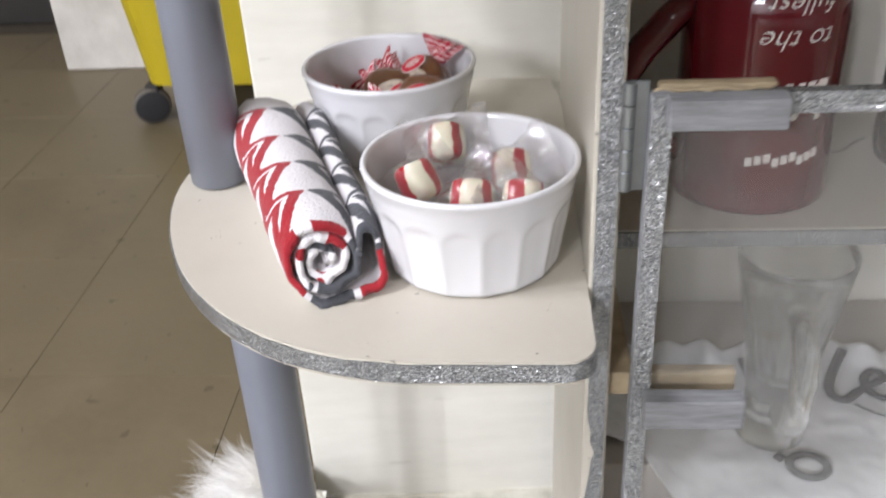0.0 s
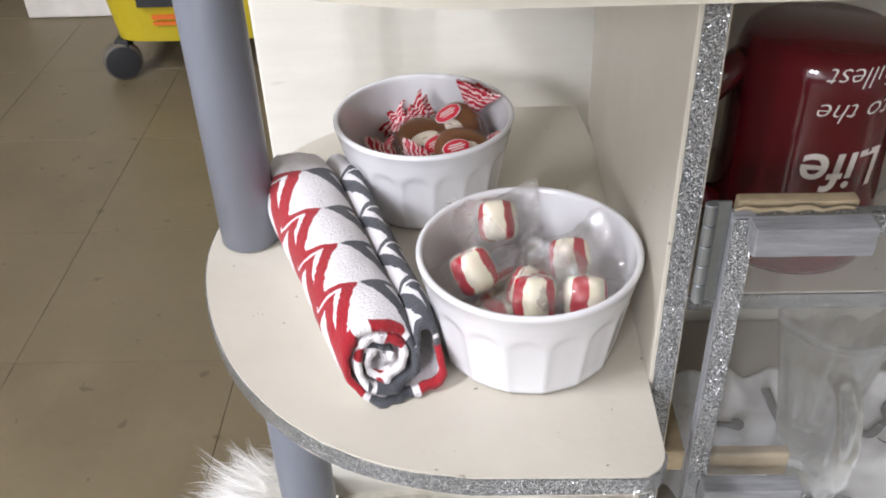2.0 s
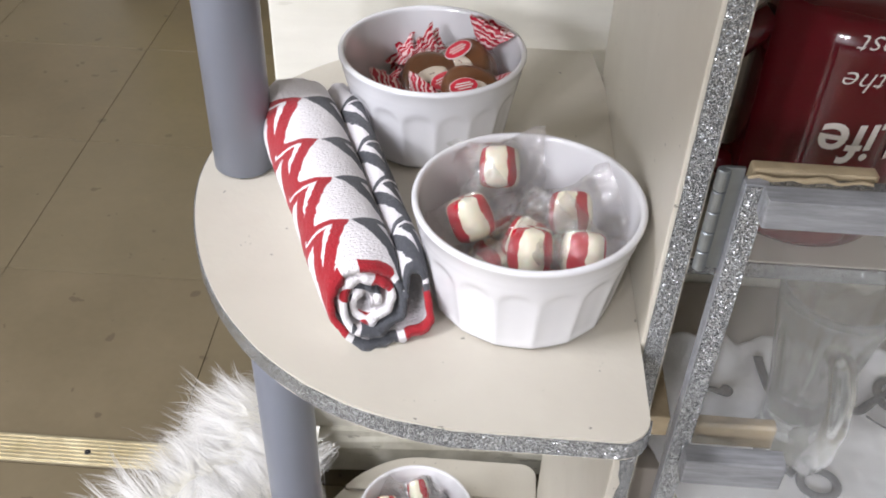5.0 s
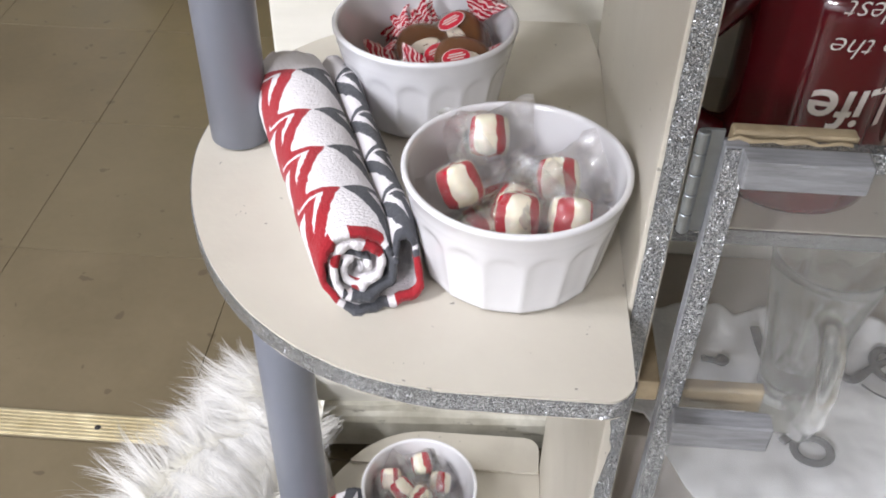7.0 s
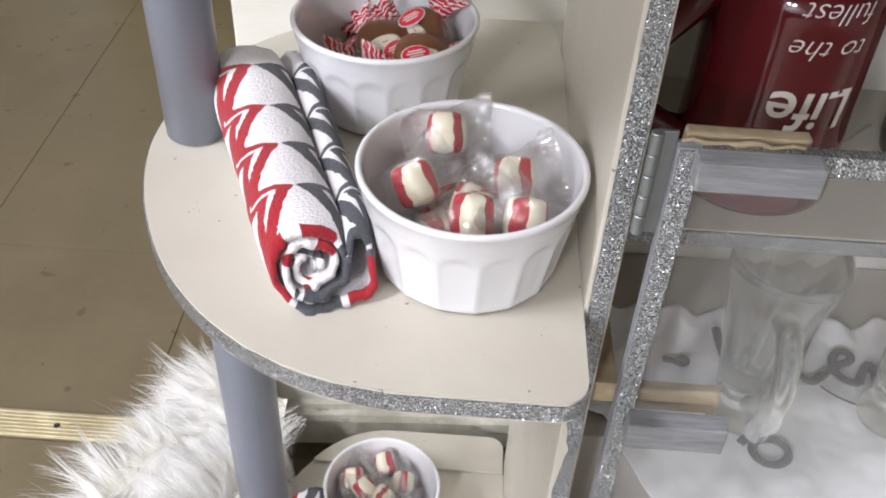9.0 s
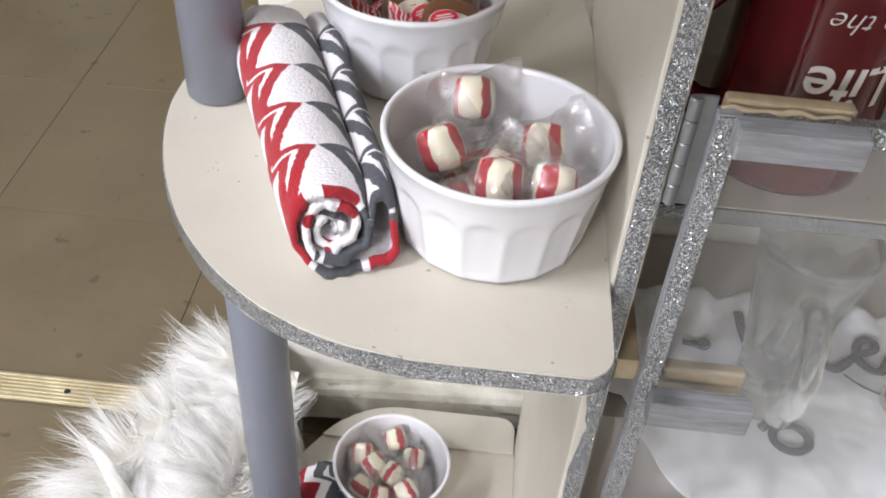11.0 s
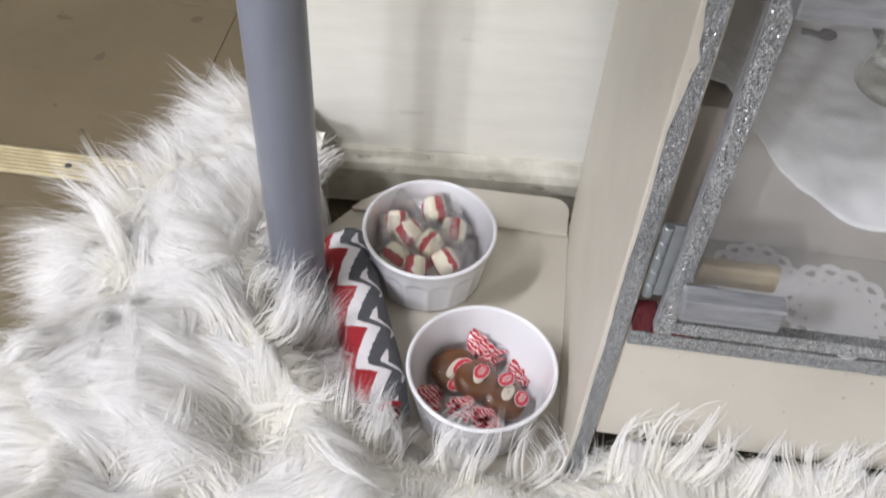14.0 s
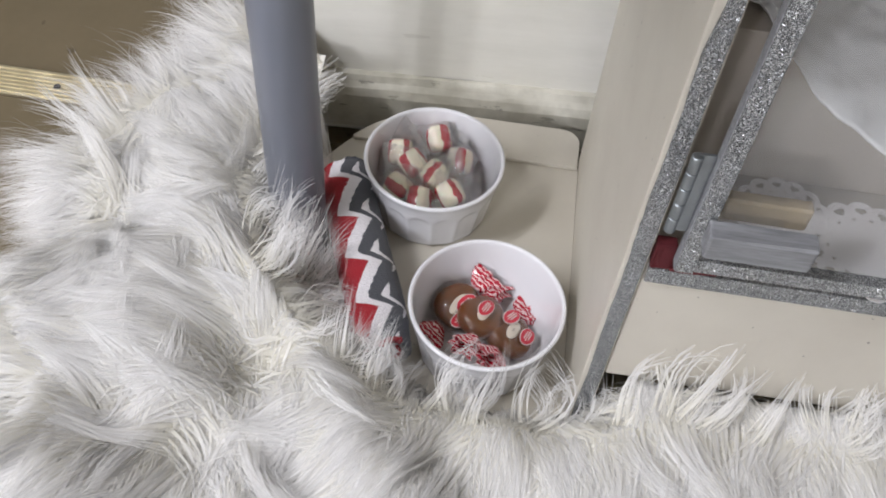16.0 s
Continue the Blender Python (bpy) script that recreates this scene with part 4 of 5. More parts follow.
def brown_mug():
    t = thing("brown_mug", pose(0.2235, -0.080, 0.4975), "dark taupe brown mug beside the red mug", "mug")
    prof = [(0.0005, 0.0), (0.027, 0.0), (0.0305, 0.003), (0.0325, 0.012), (0.0330, 0.060), (0.0325, 0.094), (0.0318, 0.0955), (0.0308, 0.094), (0.0300, 0.060), (0.0295, 0.012), (0.0005, 0.006)]
    part("body", lathe(prof, 48), plain("taupe_glaze", (0.085, 0.068, 0.052), 0.25, 0.2, 20.0, 0.0), t, smooth=True)
    ear = [(0.031, 0.078), (0.043, 0.080), (0.053, 0.070), (0.055, 0.052), (0.050, 0.034), (0.031, 0.026)]
    part("handle", tube([(x, 0.0, z) for x, z in ear], 0.0050, 12), bpy.data.materials["taupe_glaze"], t, smooth=True)
    cord = [(0.150 + 0.0065 * k, -0.0595 - 0.013 * math.sin(k * 0.55), 0.4995 + 0.002 * math.sin(k * 0.9) ** 2) for k in range(8)]
    tagged(part("plastic_cord", tube(cord, 0.0011, 8), PANE, None, smooth=True), "thin clear plastic cord between the mugs", "cord")


brown_mug()


def glass_mug(x, y, z, r, h, turn, label):
    t = thing("glass_mug", pose(x, y, z, 0, 0, turn), label, "glass mug", "glass mugs")
    prof = [(0.0004, 0.0), (r * 0.66, 0.0), (r * 0.72, 0.002), (r * 0.70, 0.006), (r * 0.56, 0.012), (r * 0.58, h * 0.22), (r * 0.72, h * 0.45), (r * 0.95, h * 0.74), (r * 1.10, h * 0.93), (r * 1.13, h - 0.002),
            (r * 1.11, h), (r * 1.07, h - 0.001), (r * 1.03, h * 0.93), (r * 0.87, h * 0.74), (r * 0.63, h * 0.45), (r * 0.46, h * 0.24), (0.0004, h * 0.19)]
    part("body", lathe(prof, 56, lambda a, k: 0.0006 * math.cos(a * 10) * (5 <= k <= 7)), GLASS, t, smooth=True)
    ring = [(r * 0.93, 0, h * 0.80), (r + 0.012, 0, h * 0.83), (r + 0.026, 0, h * 0.78), (r + 0.033, 0, h * 0.64), (r + 0.031, 0, h * 0.46), (r + 0.021, 0, h * 0.31), (r * 0.86, 0, h * 0.27)]
    part("handle", tube(ring, 0.0072, 14), GLASS, t, smooth=True)
    return t


glass_mug(0.1265, -0.163, 0.3475, 0.0295, 0.136, -97, "clear glass mug standing on white cloth")
glass_mug(0.2270, -0.160, 0.3475, 0.0295, 0.136, -60, "clear glass mug standing on white cloth")
TAUPE = paint("taupe_paint", (0.46, 0.415, 0.365), (0.40, 0.36, 0.315), 0.6, 12.0, 0.2)
riser = box(0.0145, 0.352, -0.1860, -0.004, 0.2460, 0.3400, 0.001)
tagged(part("riser_box", riser, TAUPE), "plain taupe box that raises the mugs", "box")


def cloth_hem(x):
    """How far the cloth reaches to the front at x."""
    q = max(0.0, min(1.0, (x - 0.044) / 0.060))
    return -0.168 - 0.078 * q ** 0.8 * (1.9 - 0.9 * q) + 0.004 * noise.noise((x * 40, 0.0, 0.0))


def draped_cloth():
    """White fleece over the riser: a crumpled back edge, a flat top and a front edge that juts out and sags."""
    n, m = 110, 64
    verts, faces = [], []
    for i in range(n + 1):
        x = 0.0175 + 0.338 * i / n
        hem = cloth_hem(x)
        back = -0.072 + 0.011 * noise.noise((x * 34, 7.0, 0.0))
        for j in range(m + 1):
            t = j / m
            y = back + (hem - back) * t
            fold = 0.5 + 0.5 * noise.noise((x * 34 + t * 2, t * 5, 0.7))
            z = 0.3425 + 0.0022 * fold + 0.0010 * noise.noise((x * 120, y * 120, 5.0))
            z += 0.016 * max(0.0, noise.noise((x * 45, 3.0, 0.0)) + 0.25) * max(0.0, 1 - t / 0.16) ** 1.5
            out = max(0.0, -0.188 - y)
            z -= 0.12 * out + 1.6 * out * out - 0.004 * noise.noise((x * 55, y * 30, 2.0)) * min(1.0, out / 0.02)
            z += 0.5 * max(0.0, 0.046 - x) ** 1.15
            verts.append((x, y, max(z, 0.3412) if out == 0 else z))
    for i in range(n):
        for j in range(m):
            a = i * (m + 1) + j
            faces.append((a, a + 1, a + m + 2, a + m + 1))
    t = thing("draped_cloth", pose(0, 0, 0), "white fleece cloth with loose dark grey script over the riser", "cloth")
    ob = part("cloth", pymesh("cloth", verts, faces), SNOW, t, smooth=True)
    so = ob.modifiers.new("thick", "SOLIDIFY")
    so.thickness = 0.0012
    so.offset = -1

    def stroke(pts, w=0.0030):
        """A brush stroke along the top of the cloth."""
        smooth = []
        for k in range(len(pts) - 1):
            p0, p1, p2, p3 = pts[max(k - 1, 0)], pts[k], pts[k + 1], pts[min(k + 2, len(pts) - 1)]
            for q in (0.0, 0.25, 0.5, 0.75):
                smooth.append(tuple(0.5 * (2 * b + (c - a) * q + (2 * a - 5 * b + 4 * c - d) * q * q + (3 * b - a - 3 * c + d) * q ** 3) for a, b, c, d in zip(p0, p1, p2, p3)))
        smooth.append(pts[-1])
        me = tube([(x, y, 0.0) for x, y in smooth], w, 8)
        me.transform(Matrix.Diagonal((1.0, 1.0, 0.45, 1.0)))
        me.transform(Matrix.Translation((0, 0, 0.3470)))
        part("script_stroke", me, GREY_ORNAMENT, t, "dark grey script stroke", smooth=True)

    stroke([(0.1270, -0.088), (0.1278, -0.111), (0.1320, -0.128), (0.1400, -0.115), (0.1490, -0.098)], 0.0036)
    stroke([(0.0850, -0.121), (0.0920, -0.122), (0.0985, -0.1245), (0.1015, -0.121), (0.0985, -0.119), (0.0960, -0.124)], 0.0028)
    stroke([(0.1990, -0.078), (0.1860, -0.100), (0.1775, -0.119), (0.1780, -0.129), (0.1850, -0.132), (0.1940, -0.125)], 0.0036)
    stroke([(0.1940, -0.125), (0.2050, -0.117), (0.2155, -0.111), (0.2165, -0.1045), (0.2105, -0.1025), (0.2035, -0.110), (0.2025, -0.122), (0.2085, -0.130), (0.2160, -0.131)], 0.0032)
    stroke([(0.2160, -0.131), (0.2230, -0.119), (0.2285, -0.113), (0.2290, -0.122), (0.2275, -0.131)], 0.0032)
    stroke([(0.2275, -0.131), (0.2330, -0.118), (0.2390, -0.113), (0.2420, -0.121), (0.2430, -0.131), (0.2490, -0.129)], 0.0032)
    stroke([(0.2560, -0.112), (0.2620, -0.126), (0.2680, -0.131), (0.2760, -0.118), (0.2820, -0.108)], 0.0032)
    stroke([(0.1265, -0.1845), (0.1300, -0.1885)], 0.0036)
    stroke([(0.1890, -0.136), (0.1960, -0.143), (0.2064, -0.149), (0.2200, -0.153), (0.2330, -0.151)], 0.0008)
    ring = tube([(0.1440 + 0.0112 * math.cos(2 * math.pi * i / 26), -0.1930 + 0.0100 * math.sin(2 * math.pi * i / 26), 0.0) for i in range(26)], 0.0030, 8, True)
    ring.transform(Matrix.Diagonal((1.0, 1.0, 0.45, 1.0)))
    ring.transform(Matrix.Translation((0, 0, 0.3462)))
    part("script_stroke", ring, GREY_ORNAMENT, t, "dark grey script ring", smooth=True)


draped_cloth()


def doily(cx, cy, r, turn):
    """Round paper lace: scalloped border and two rings of punched holes."""
    bm = bmesh.new()
    lobes = 14
    segs = lobes * 8
    radii = [0.0, r * 0.45, r * 0.62, r * 0.67, r * 0.76, r * 0.80, r * 0.90, 1.0]
    rings = []
    for k, q in enumerate(radii):
        row = []
        for i in range(segs):
            a = 2 * math.pi * i / segs
            rr = q if k < len(radii) - 1 else r * (0.94 + 0.10 * abs(math.sin(a * lobes / 2)) ** 0.8)
            row.append(bm.verts.new((rr * math.cos(a), rr * math.sin(a), 0)))
        rings.append(row)
    for k in range(len(rings) - 1):
        for i in range(segs):
            hole = (k == 5 and i % 8 in (2, 3, 4, 5)) or (k == 4 and i % 8 in (3, 4)) or (k == 2 and i % 8 in (0, 7))
            if hole:
                continue
            j = (i + 1) % segs
            f = [rings[k][i], rings[k][j], rings[k + 1][j], rings[k + 1][i]]
            bm.faces.new(f)
    bmesh.ops.remove_doubles(bm, verts=bm.verts, dist=1e-6)
    ext = bmesh.ops.extrude_face_region(bm, geom=list(bm.faces))
    bmesh.ops.translate(bm, verts=[v for v in ext["geom"] if isinstance(v, bmesh.types.BMVert)], vec=(0, 0, 0.0005))
    bmesh.ops.recalc_face_normals(bm, faces=bm.faces)
    ob = part("paper_doily", bm, PAPER, None)
    ob.matrix_basis = pose(cx, cy, 0.2461, 0, 0, turn)
    return tagged(ob, "white paper lace doily with punched holes", "doily", "paper doilies")


doily(0.1245, -0.2265, 0.0315, 0)
doily(0.1860, -0.2265, 0.0315, 8).location.z += 0.0008
doily(0.0815, -0.2120, 0.0250, 3).location.z += 0.0016
doily(0.2480, -0.2265, 0.0315, 3)


bm = box(0.0130, 0.0232, -0.2575, -0.2500, 0.2457, 0.2630, 0.0012)
box(0.0225, 0.046, -0.2585, -0.2520, 0.2457, 0.2482, 0.0008, bm)
bmesh.ops.subdivide_edges(bm, edges=bm.edges, cuts=2)
for v in bm.verts:
    v.co += Vector((0.0, 0.0012 * noise.noise(v.co * 200), 0.001 * noise.noise(v.co * 150 + Vector((3, 1, 2)))))
tagged(part("folded_cloth", bm, RED_FELT), "dark red folded cloth tucked in the cabinet corner", "cloth")


# ---- mop bucket ----
def mop_bucket():
    t = thing("mop_bucket", pose(-0.631, 1.325, 0), "yellow plastic mop bucket on black casters", "mop bucket")
    bm = bmesh.new()
    lo, hi = (0.165, 0.150, 0.086), (0.205, 0.185, 0.42)
    rings = []
    for (a, b, z), inset in ((lo, 0), (hi, 0), ((0.215, 0.195, 0.422), 0), ((0.215, 0.195, 0.445), 0), ((0.200, 0.180, 0.445), 0), ((0.160, 0.145, 0.085), 0)):
        row = []
        for i in range(32):
            q = 2 * math.pi * i / 32
            c, s = math.cos(q), math.sin(q)
            row.append(bm.verts.new((a * math.copysign(abs(c) ** 0.35, c), b * math.copysign(abs(s) ** 0.35, s), z)))
        rings.append(row)
    for u, v in zip(rings, rings[1:]):
        for i in range(32):
            bm.faces.new((u[i], u[(i + 1) % 32], v[(i + 1) % 32], v[i]))
    bm.faces.new(list(reversed(rings[0])))
    bm.faces.new(rings[-1])
    bmesh.ops.recalc_face_normals(bm, faces=bm.faces)
    part("tub", bm, YELLOW, t)
    for k, (z0, z1) in enumerate(((0.124, 0.131), (0.137, 0.146))):
        part("warning_label", box(-0.068, -0.010, -0.1615 - 0.0025 * k, -0.1575 - 0.0025 * k, z0, z1, 0), ORANGE, t, "orange warning print")
    part("warning_label", box(-0.090, -0.012, -0.1710, -0.1660, 0.165, 0.215, 0), BLACK, t, "dark warning panel")
    part("warning_label", box(-0.072, -0.030, -0.1735, -0.1705, 0.185, 0.203, 0), YELLOW, t, "yellow sign on the dark panel")
    for sx in (-1, 1):
        for sy in (-1, 1):
            c = part("caster", box(sx * 0.150 - 0.014, sx * 0.150 + 0.014, sy * 0.125 - 0.016, sy * 0.125 + 0.016, 0.056, 0.0855, 0.003), BLACK, t, "black plastic caster")
            me = lathe([(0.010, -0.014), (0.036, -0.014), (0.0395, -0.009), (0.0395, 0.009), (0.036, 0.014), (0.010, 0.014)], 28, None, True, True)
            me.transform(pose(sx * 0.158, sy * 0.133, 0.0397, 0, 90, 112))
            part("wheel", me, TYRE, c, "worn taupe rubber wheel", smooth=True)
            me = lathe([(0.002, -0.0175), (0.020, -0.0170), (0.033, -0.0155), (0.0355, -0.0130), (0.0355, 0.0130), (0.033, 0.0155), (0.020, 0.0170), (0.002, 0.0175)], 28, None, True, True)
            me.transform(pose(sx * 0.158, sy * 0.133, 0.0397, 0, 90, 112))
            part("hub", me, BLACK, c, "black wheel cap")


mop_bucket()


# ---- faux fur heaped round the foot of the stand ----
PARTINGS = [(-0.309, -0.182), (-0.267, -0.324), (-0.216, -0.326), (-0.197, -0.262), (-0.330, -0.115)]


def fur_height(x, y):
    """Height of the backing under the pile, and -1 outside it."""
    # distance outside the edge of the base shelf
    dx, dy = np.minimum(x + 0.03, 0.0) / 0.166, (y + 0.115) / np.where(y < -0.115, 0.137, 0.175)
    inner = np.sqrt(dx * dx + dy * dy) - 1.0
    d_in = np.clip(inner * 0.145, -0.05, 1.0)
    rise = np.clip((d_in + 0.002) / 0.045, 0, 1)
    rise = rise * rise * (3 - 2 * rise)
    ox, oy = np.abs(np.minimum(x + 0.08, 0.0)) / 0.285, np.abs(y + 0.19) / np.where(y > -0.19, 0.280, 0.40)
    outer = 1.0 - (ox ** 2.4 + oy ** 2.4) ** (1 / 2.4) + 0.06 * np.sin(y * 46 + 0.6) - 0.01
    fall = np.clip(outer / 0.13, 0, 1)
    fall = np.sqrt(fall * (2 - fall))
    left = np.clip((-x - 0.19) / 0.08, 0, 1)
    right = np.clip((x + 0.02) / 0.05, 0, 1)
    rise = np.maximum(rise, right)
    peak = 0.107 + 0.022 * left + 0.035 * right
    lump = 0.008 * np.sin(x * 31 + 1.2) * np.cos(y * 27 + 0.4) + 0.007 * np.sin(x * 63 + y * 51)
    lump = lump * (1 - 0.75 * right) * (1 - 0.7 * left)
    h = fall * (0.050 + rise * (peak - 0.050) + lump * rise)
    for px, py in PARTINGS:
        h = h - 0.020 * np.exp(-((x - px) ** 2 + (y - py) ** 2) / 0.021 ** 2) * (h > 0.03)
    post = (x - POST_LOW[0]) ** 2 + (y - POST_LOW[1]) ** 2 < 0.0205 ** 2
    ok = (d_in > -0.002) & (outer > 0) & ~((y > -0.105) & (x > -0.212)) & ~((y > 0.012) & (x > -0.232)) & ~((x > -0.004) & (y > -0.262)) & ~post
    return np.where(ok, np.maximum(h, 0.0), -1.0), d_in, outer


def fur():
    t = thing("fur_rug", pose(0, 0, 0), "shaggy white faux fur heaped round the foot of the stand", "fur rug")
    nx, ny = 150, 110
    gx, gy = np.linspace(-0.40, 0.42, nx), np.linspace(-0.56, 0.10, ny)
    X, Y = np.meshgrid(gx, gy)
    H, _, _ = fur_height(X, Y)
    verts = np.stack([X, Y, np.maximum(H, 0.0) + 0.001], -1).reshape(-1, 3)
    faces = []
    for j in range(ny - 1):
        for i in range(nx - 1):
            a = j * nx + i
            if min(H[j, i], H[j, i + 1], H[j + 1, i], H[j + 1, i + 1]) > 0:
                faces.append((a, a + 1, a + nx + 1, a + nx))
    me = bpy.data.meshes.new("backing")
    me.from_pydata(verts.tolist(), [], faces)
    bmx = bmesh.new()
    bmx.from_mesh(me)
    bmesh.ops.delete(bmx, geom=[v for v in bmx.verts if not v.link_faces], context="VERTS")
    part("backing", bmx, FUR_BACK, t, "woven fur backing", smooth=True)

    rng = np.random.default_rng(4)

    def locks(tufts, per, ring, spread, tip, lengths, lifts, fringe, rim=9.0, fly=False, widths=(0.00013, 0.00030), turn=0.28, east=9.0):
        """Strands in locks: the roots of a lock lie close together and its tips run to one point."""
        rx, ry = rng.uniform(-0.40, 0.38, tufts * 12), rng.uniform(-0.46, 0.07, tufts * 12)
        h, d_in, outer = fur_height(rx, ry)
        keep = np.where((h > 0.002) & (d_in > ring[0]) & (d_in < ring[1]) & (outer < rim) & (rx < east))[0][:tufts]
        rx, ry, d0 = rx[keep], ry[keep], d_in[keep]
        n = len(keep)
        # combing: inwards over the rim near the shelf, outwards elsewhere, away from the partings
        cx, cy = np.where(rx > -0.03, 0.0, rx + 0.03), ry + 0.14
        ln = np.sqrt(cx * cx + cy * cy) + 1e-6
        ux, uy = cx / ln, cy / ln
        side = np.full(n, -1.0) if fringe else np.clip((d0 - 0.036) / 0.020, -1, 1)
        swirl = np.sin(rx * 23 + ry * 19 + 0.7) * 0.75 + np.sin(rx * 47 - ry * 41 + 1.0) * 0.45
        stir = (0.35 if fringe else 0.30) * np.where(rx > -0.04, 0.35, 1.0)
        vx, vy = ux * side - uy * swirl * stir, uy * side + ux * swirl * stir
        if fringe:
            vx = vx + np.where(rx > -0.01, 0.7, 0.0)
        if not fringe:
            for px, py in PARTINGS:
                ex, ey = rx - px, ry - py
                r = np.sqrt(ex * ex + ey * ey) + 1e-5
                g = 2.4 * np.exp(-(r / 0.036) ** 2)
                vx, vy = vx + g * ex / r, vy + g * ey / r
        ang = np.arctan2(vy, vx) + rng.normal(0, 0.20, n)
        vx, vy = np.cos(ang), np.sin(ang)
        length = rng.uniform(*lengths, n)
        if not fringe:
            length = length * np.where((side < 0) & (ry < -0.17), 0.45, 1.0) * np.where((side < 0) & (ry > -0.17) & (rx < -0.12), 0.75, 1.0)
        if fringe:
            length = length * np.where((rx < -0.15) & (ry > -0.12), 0.62, 1.0) * np.where((rx < -0.09) & (ry < -0.12), 0.72, 1.0)
        rise = rng.uniform(*lifts, n)
        T = np.repeat(np.arange(n), per)
        ax, ay = rx[T] + rng.normal(0, spread, len(T)), ry[T] + rng.normal(0, spread, len(T))
        ah, _, _ = fur_height(ax, ay)
        good = ah > 0.0
        T, ax, ay, ah = T[good], ax[good], ay[good], ah[good]
        N = len(T)
        L = length[T] * rng.uniform(0.62, 1.08, N)
        stray = np.where(rng.random(N) < 0.08, 3.0, 1.0) * tip
        tx = rx[T] + vx[T] * length[T] + rng.normal(0, 1, N) * stray
        ty = ry[T] + vy[T] * length[T] + rng.normal(0, 1, N) * stray
        dx, dy = tx - ax, ty - ay
        dl = np.sqrt(dx * dx + dy * dy) + 1e-6
        dx, dy = dx / dl, dy / dl
        curl = rng.normal(0, 0.013 if fringe else 0.006, n)[T]
        up = rise[T] * rng.uniform(0.75, 1.25, N)
        segs = 6
        pts = np.zeros((segs + 1, N, 3))
        for k in range(segs + 1):
            q = k / segs
            reach = np.minimum(dl, L) * q * (0.92 if not fringe else 0.62)
            px = ax + dx * reach - dy * curl * math.sin(q * 3.3)
            py = ay + dy * reach + dx * curl * math.sin(q * 3.3)
            gh, _, _ = fur_height(px, py)
            floor_z = np.where(gh > 0, gh, ah * (1 - 0.45 * q))
            if fly:
                pz = np.maximum(floor_z, ah * (1 - 0.22 * q)) + L * up * (1.0 * q - 0.5 * q * q)
            elif fringe:
                pz = ah + L * up * (1.25 * q - 0.45 * q * q)
            else:
                pz = np.maximum(floor_z, ah * (1 - 0.6 * q * q)) + L * up * (0.95 * q - 0.68 * q * q) + 0.001
            pts[k] = np.stack([px, py, np.maximum(pz, 0.003)], -1)
        # ribbons that lie flat on the heap, turned a little each
        e = 0.006
        hx = (fur_height(ax + e, ay)[0] - fur_height(ax - e, ay)[0]) / (2 * e)
        hy = (fur_height(ax, ay + e)[0] - fur_height(ax, ay - e)[0]) / (2 * e)
        hx, hy = np.clip(hx, -1.2, 1.2), np.clip(hy, -1.2, 1.2)
        if fringe:
            hx, hy = np.full(N, 0.25), np.full(N, 0.45)
        nrm = np.stack([-hx - 0.32, -hy - 0.48, np.full(N, 1.2)], -1)
        nrm /= np.linalg.norm(nrm, axis=1)[:, None]
        off = (ax - rx[T]) * -vy[T] + (ay - ry[T]) * vx[T]
        w0 = rng.uniform(*widths, N)
        roll = rng.normal(0, turn, N)
        V, S, A = np.zeros((N, 2 * segs + 1, 3)), np.zeros((N, 2 * segs + 1, 3)), np.zeros((N, 2 * segs + 1))
        for k in range(segs + 1):
            tan = pts[min(k + 1, segs)] - pts[max(k - 1, 0)]
            tan /= np.linalg.norm(tan, axis=1)[:, None] + 1e-9
            wid = np.cross(tan, nrm)
            wid /= np.linalg.norm(wid, axis=1)[:, None] + 1e-9
            sn = nrm - tan * np.sum(tan * nrm, 1)[:, None] * 0.75
            sn /= np.linalg.norm(sn, axis=1)[:, None] + 1e-9
            rib = wid * np.cos(roll)[:, None] + sn * np.sin(roll)[:, None]
            lean = np.clip(off / spread, -1.6, 1.6)[:, None] * 0.16 * (1 - 0.5 * k / segs)
            # the sideways part of the lock's own roundness
            sn = sn - wid * lean
            sn /= np.linalg.norm(sn, axis=1)[:, None] + 1e-9
            q = (w0 * (1 - 0.70 * (k / segs) ** 2))[:, None]
            if k < segs:
                V[:, 2 * k], V[:, 2 * k + 1] = pts[k] - rib * q, pts[k] + rib * q
                S[:, 2 * k] = S[:, 2 * k + 1] = sn
                A[:, 2 * k] = A[:, 2 * k + 1] = k / segs
            else:
                V[:, 2 * k], S[:, 2 * k], A[:, 2 * k] = pts[k], sn, 1.0
        return V, S, A

    sets = [locks(900, 96, (-1, 9), 0.0125, 0.0034, (0.050, 0.074), (0.08, 0.22), False, 9.0, False, (0.00040, 0.00085), 0.25),
            locks(1000, 92, (-1, 9), 0.0062, 0.0014, (0.050, 0.080), (0.14, 0.46), False),
            locks(620, 30, (0.03, 9), 0.0042, 0.0014, (0.050, 0.088), (0.35, 1.10), False, 0.15, True, (0.00016, 0.00034)),
            locks(130, 18, (0.010, 0.040), 0.0034, 0.0017, (0.050, 0.084), (0.25, 0.70), True, 9.0, False, (0.00018, 0.00038)),
            locks(46, 28, (0.008, 0.036), 0.0042, 0.0015, (0.050, 0.074), (0.75, 1.25), True, 9.0, False, (0.00018, 0.00038), 0.6, -0.10),
            locks(110, 38, (0.002, 0.034), 0.0040, 0.0014, (0.056, 0.084), (0.9, 1.5), True, 9.0, False, (0.00018, 0.00038), 0.6, -0.185)]
    V, S, A = (np.concatenate([q[i] for q in sets]) for i in range(3))
    N, segs = len(V), 6
    tri = []
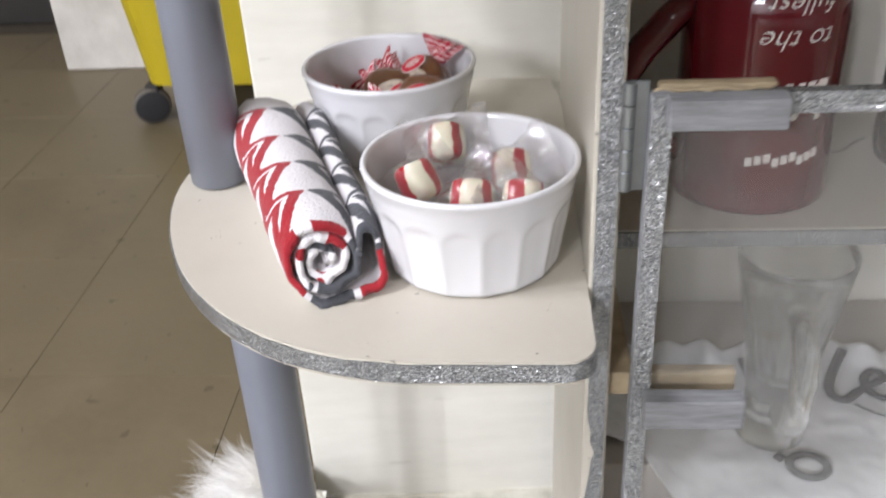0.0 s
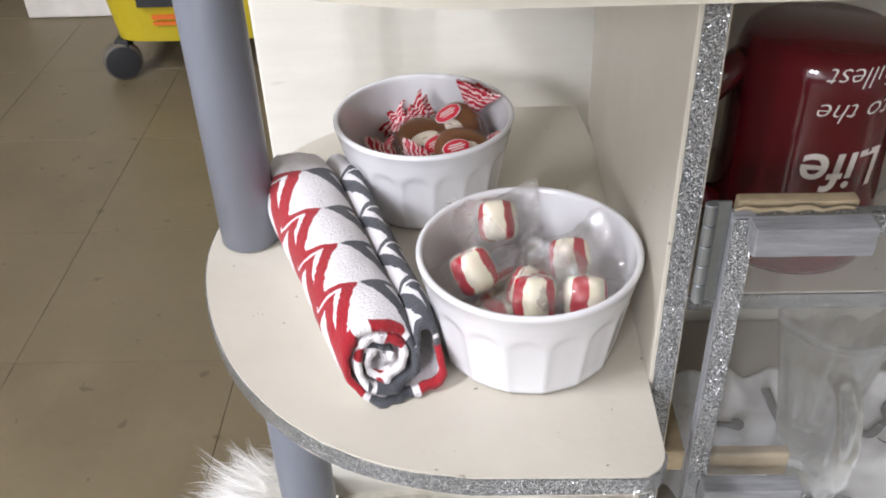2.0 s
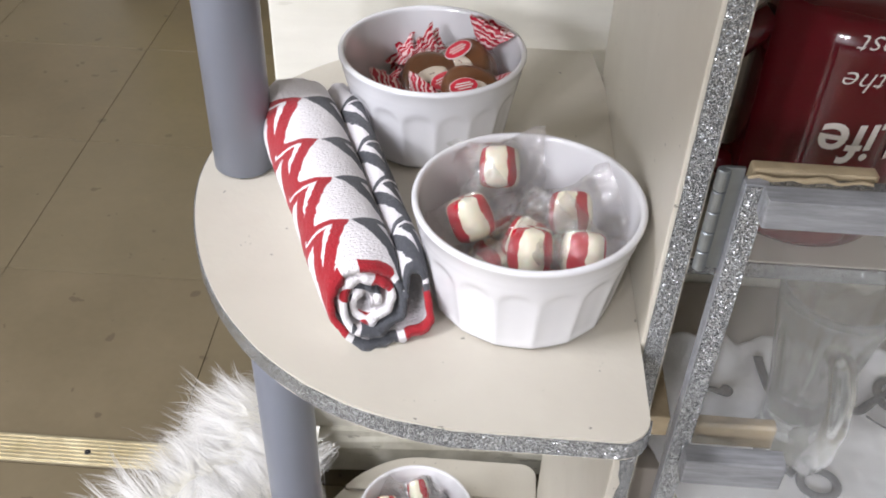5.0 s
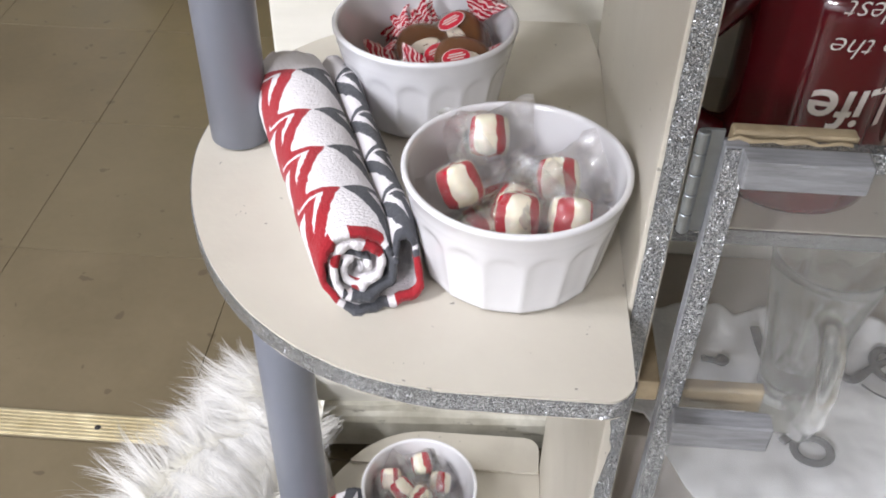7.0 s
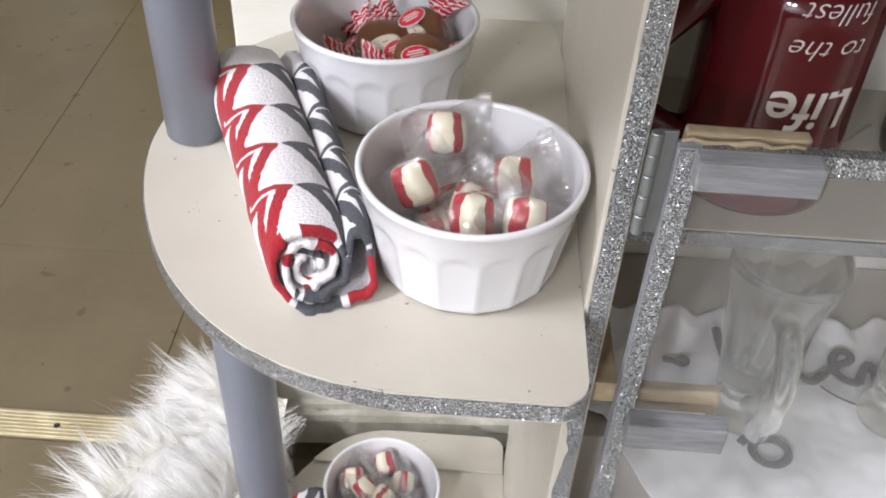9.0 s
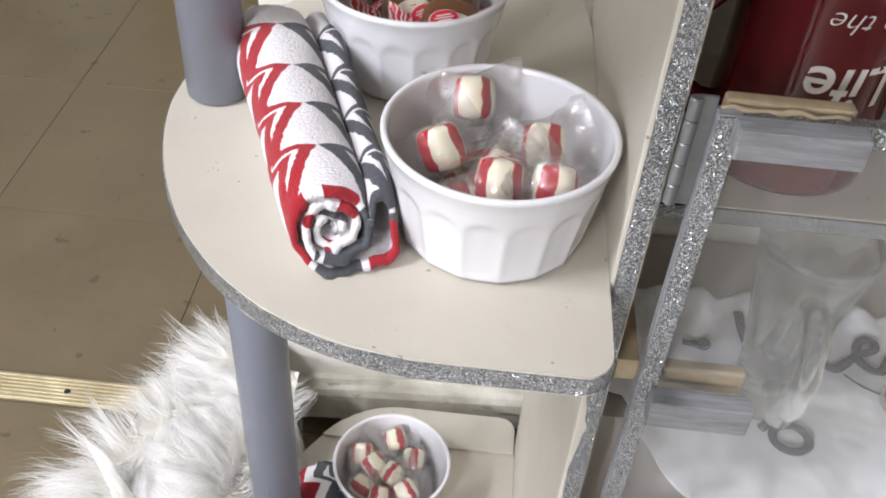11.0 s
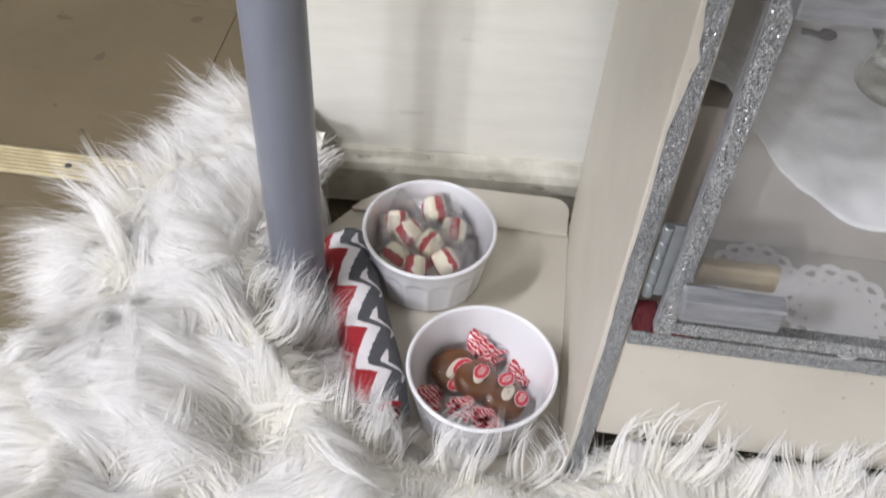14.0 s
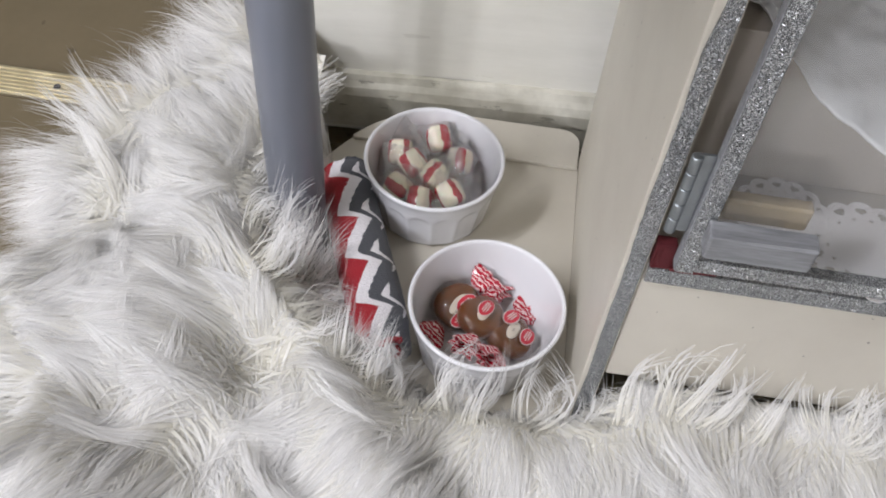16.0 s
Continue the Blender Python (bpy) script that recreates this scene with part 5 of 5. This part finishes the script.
    for k in range(segs - 1):
        tri += [(2 * k, 2 * k + 1, 2 * k + 3), (2 * k, 2 * k + 3, 2 * k + 2)]
    tri.append((2 * segs - 2, 2 * segs - 1, 2 * segs))
    tri = np.array(tri)
    Fc = (tri[None] + (np.arange(N) * (2 * segs + 1))[:, None, None]).reshape(-1, 3)
    me = bpy.data.meshes.new("fur")
    me.vertices.add(N * (2 * segs + 1))
    me.vertices.foreach_set("co", V.reshape(-1).astype(np.float32))
    me.loops.add(len(Fc) * 3)
    me.loops.foreach_set("vertex_index", Fc.reshape(-1).astype(np.int32))
    me.polygons.add(len(Fc))
    me.polygons.foreach_set("loop_start", np.arange(0, len(Fc) * 3, 3, dtype=np.int32))
    me.update(calc_edges=True)
    me.attributes.new("lock_normal", "FLOAT_VECTOR", "POINT").data.foreach_set("vector", S.reshape(-1).astype(np.float32))
    me.attributes.new("along", "FLOAT", "POINT").data.foreach_set("value", A.reshape(-1).astype(np.float32))
    ob = part("fur", me, FUR, t, "long white fur strands")
    ob["kind"] = "stuff"


fur()

# ---- floor pieces ----
tile_mesh = mesh_of(box(-0.1492, 0.1492, -0.1504, 0.1504, -0.0024, 0.0, 0.0007), "floor_tile")
tile_mesh.materials.append(TILE)
for i in range(-8, 9):
    for j in range(-18, 7):
        x, y = -0.388 + 0.1495 + (i - 0) * 0.299, 0.026 + 0.151 + j * 0.302
        if ROOM[0] < x < ROOM[1] and ROOM[2] < y < ROOM[3]:
            ob = part("floor_tile", tile_mesh, None, floor)
            ob.location = (x, y, 0)

strip = thing("threshold_strip", pose(0, 0, 0), "ribbed brass threshold strip screwed to the floor", "threshold strip", "", "structure")
part("plate", box(-2.4, -0.2335, 0.0275, 0.0625, 0.0003, 0.0022, 0.0006), BRASS, strip)
for i in range(7):
    y = 0.0305 + i * 0.0048
    part("rib", box(-2.398, -0.234, y - 0.0011, y + 0.0011, 0.0021, 0.0036, 0.0004), BRASS, strip)
for k in range(4):
    me = lathe([(0.0034, 0.0036), (0.0030, 0.0042), (0.0003, 0.0042)], 16)
    me.transform(Matrix.Translation((-0.475 - 0.30 * k, 0.043, 0)))
    part("screw", me, BLACK, strip, "dark screw head")
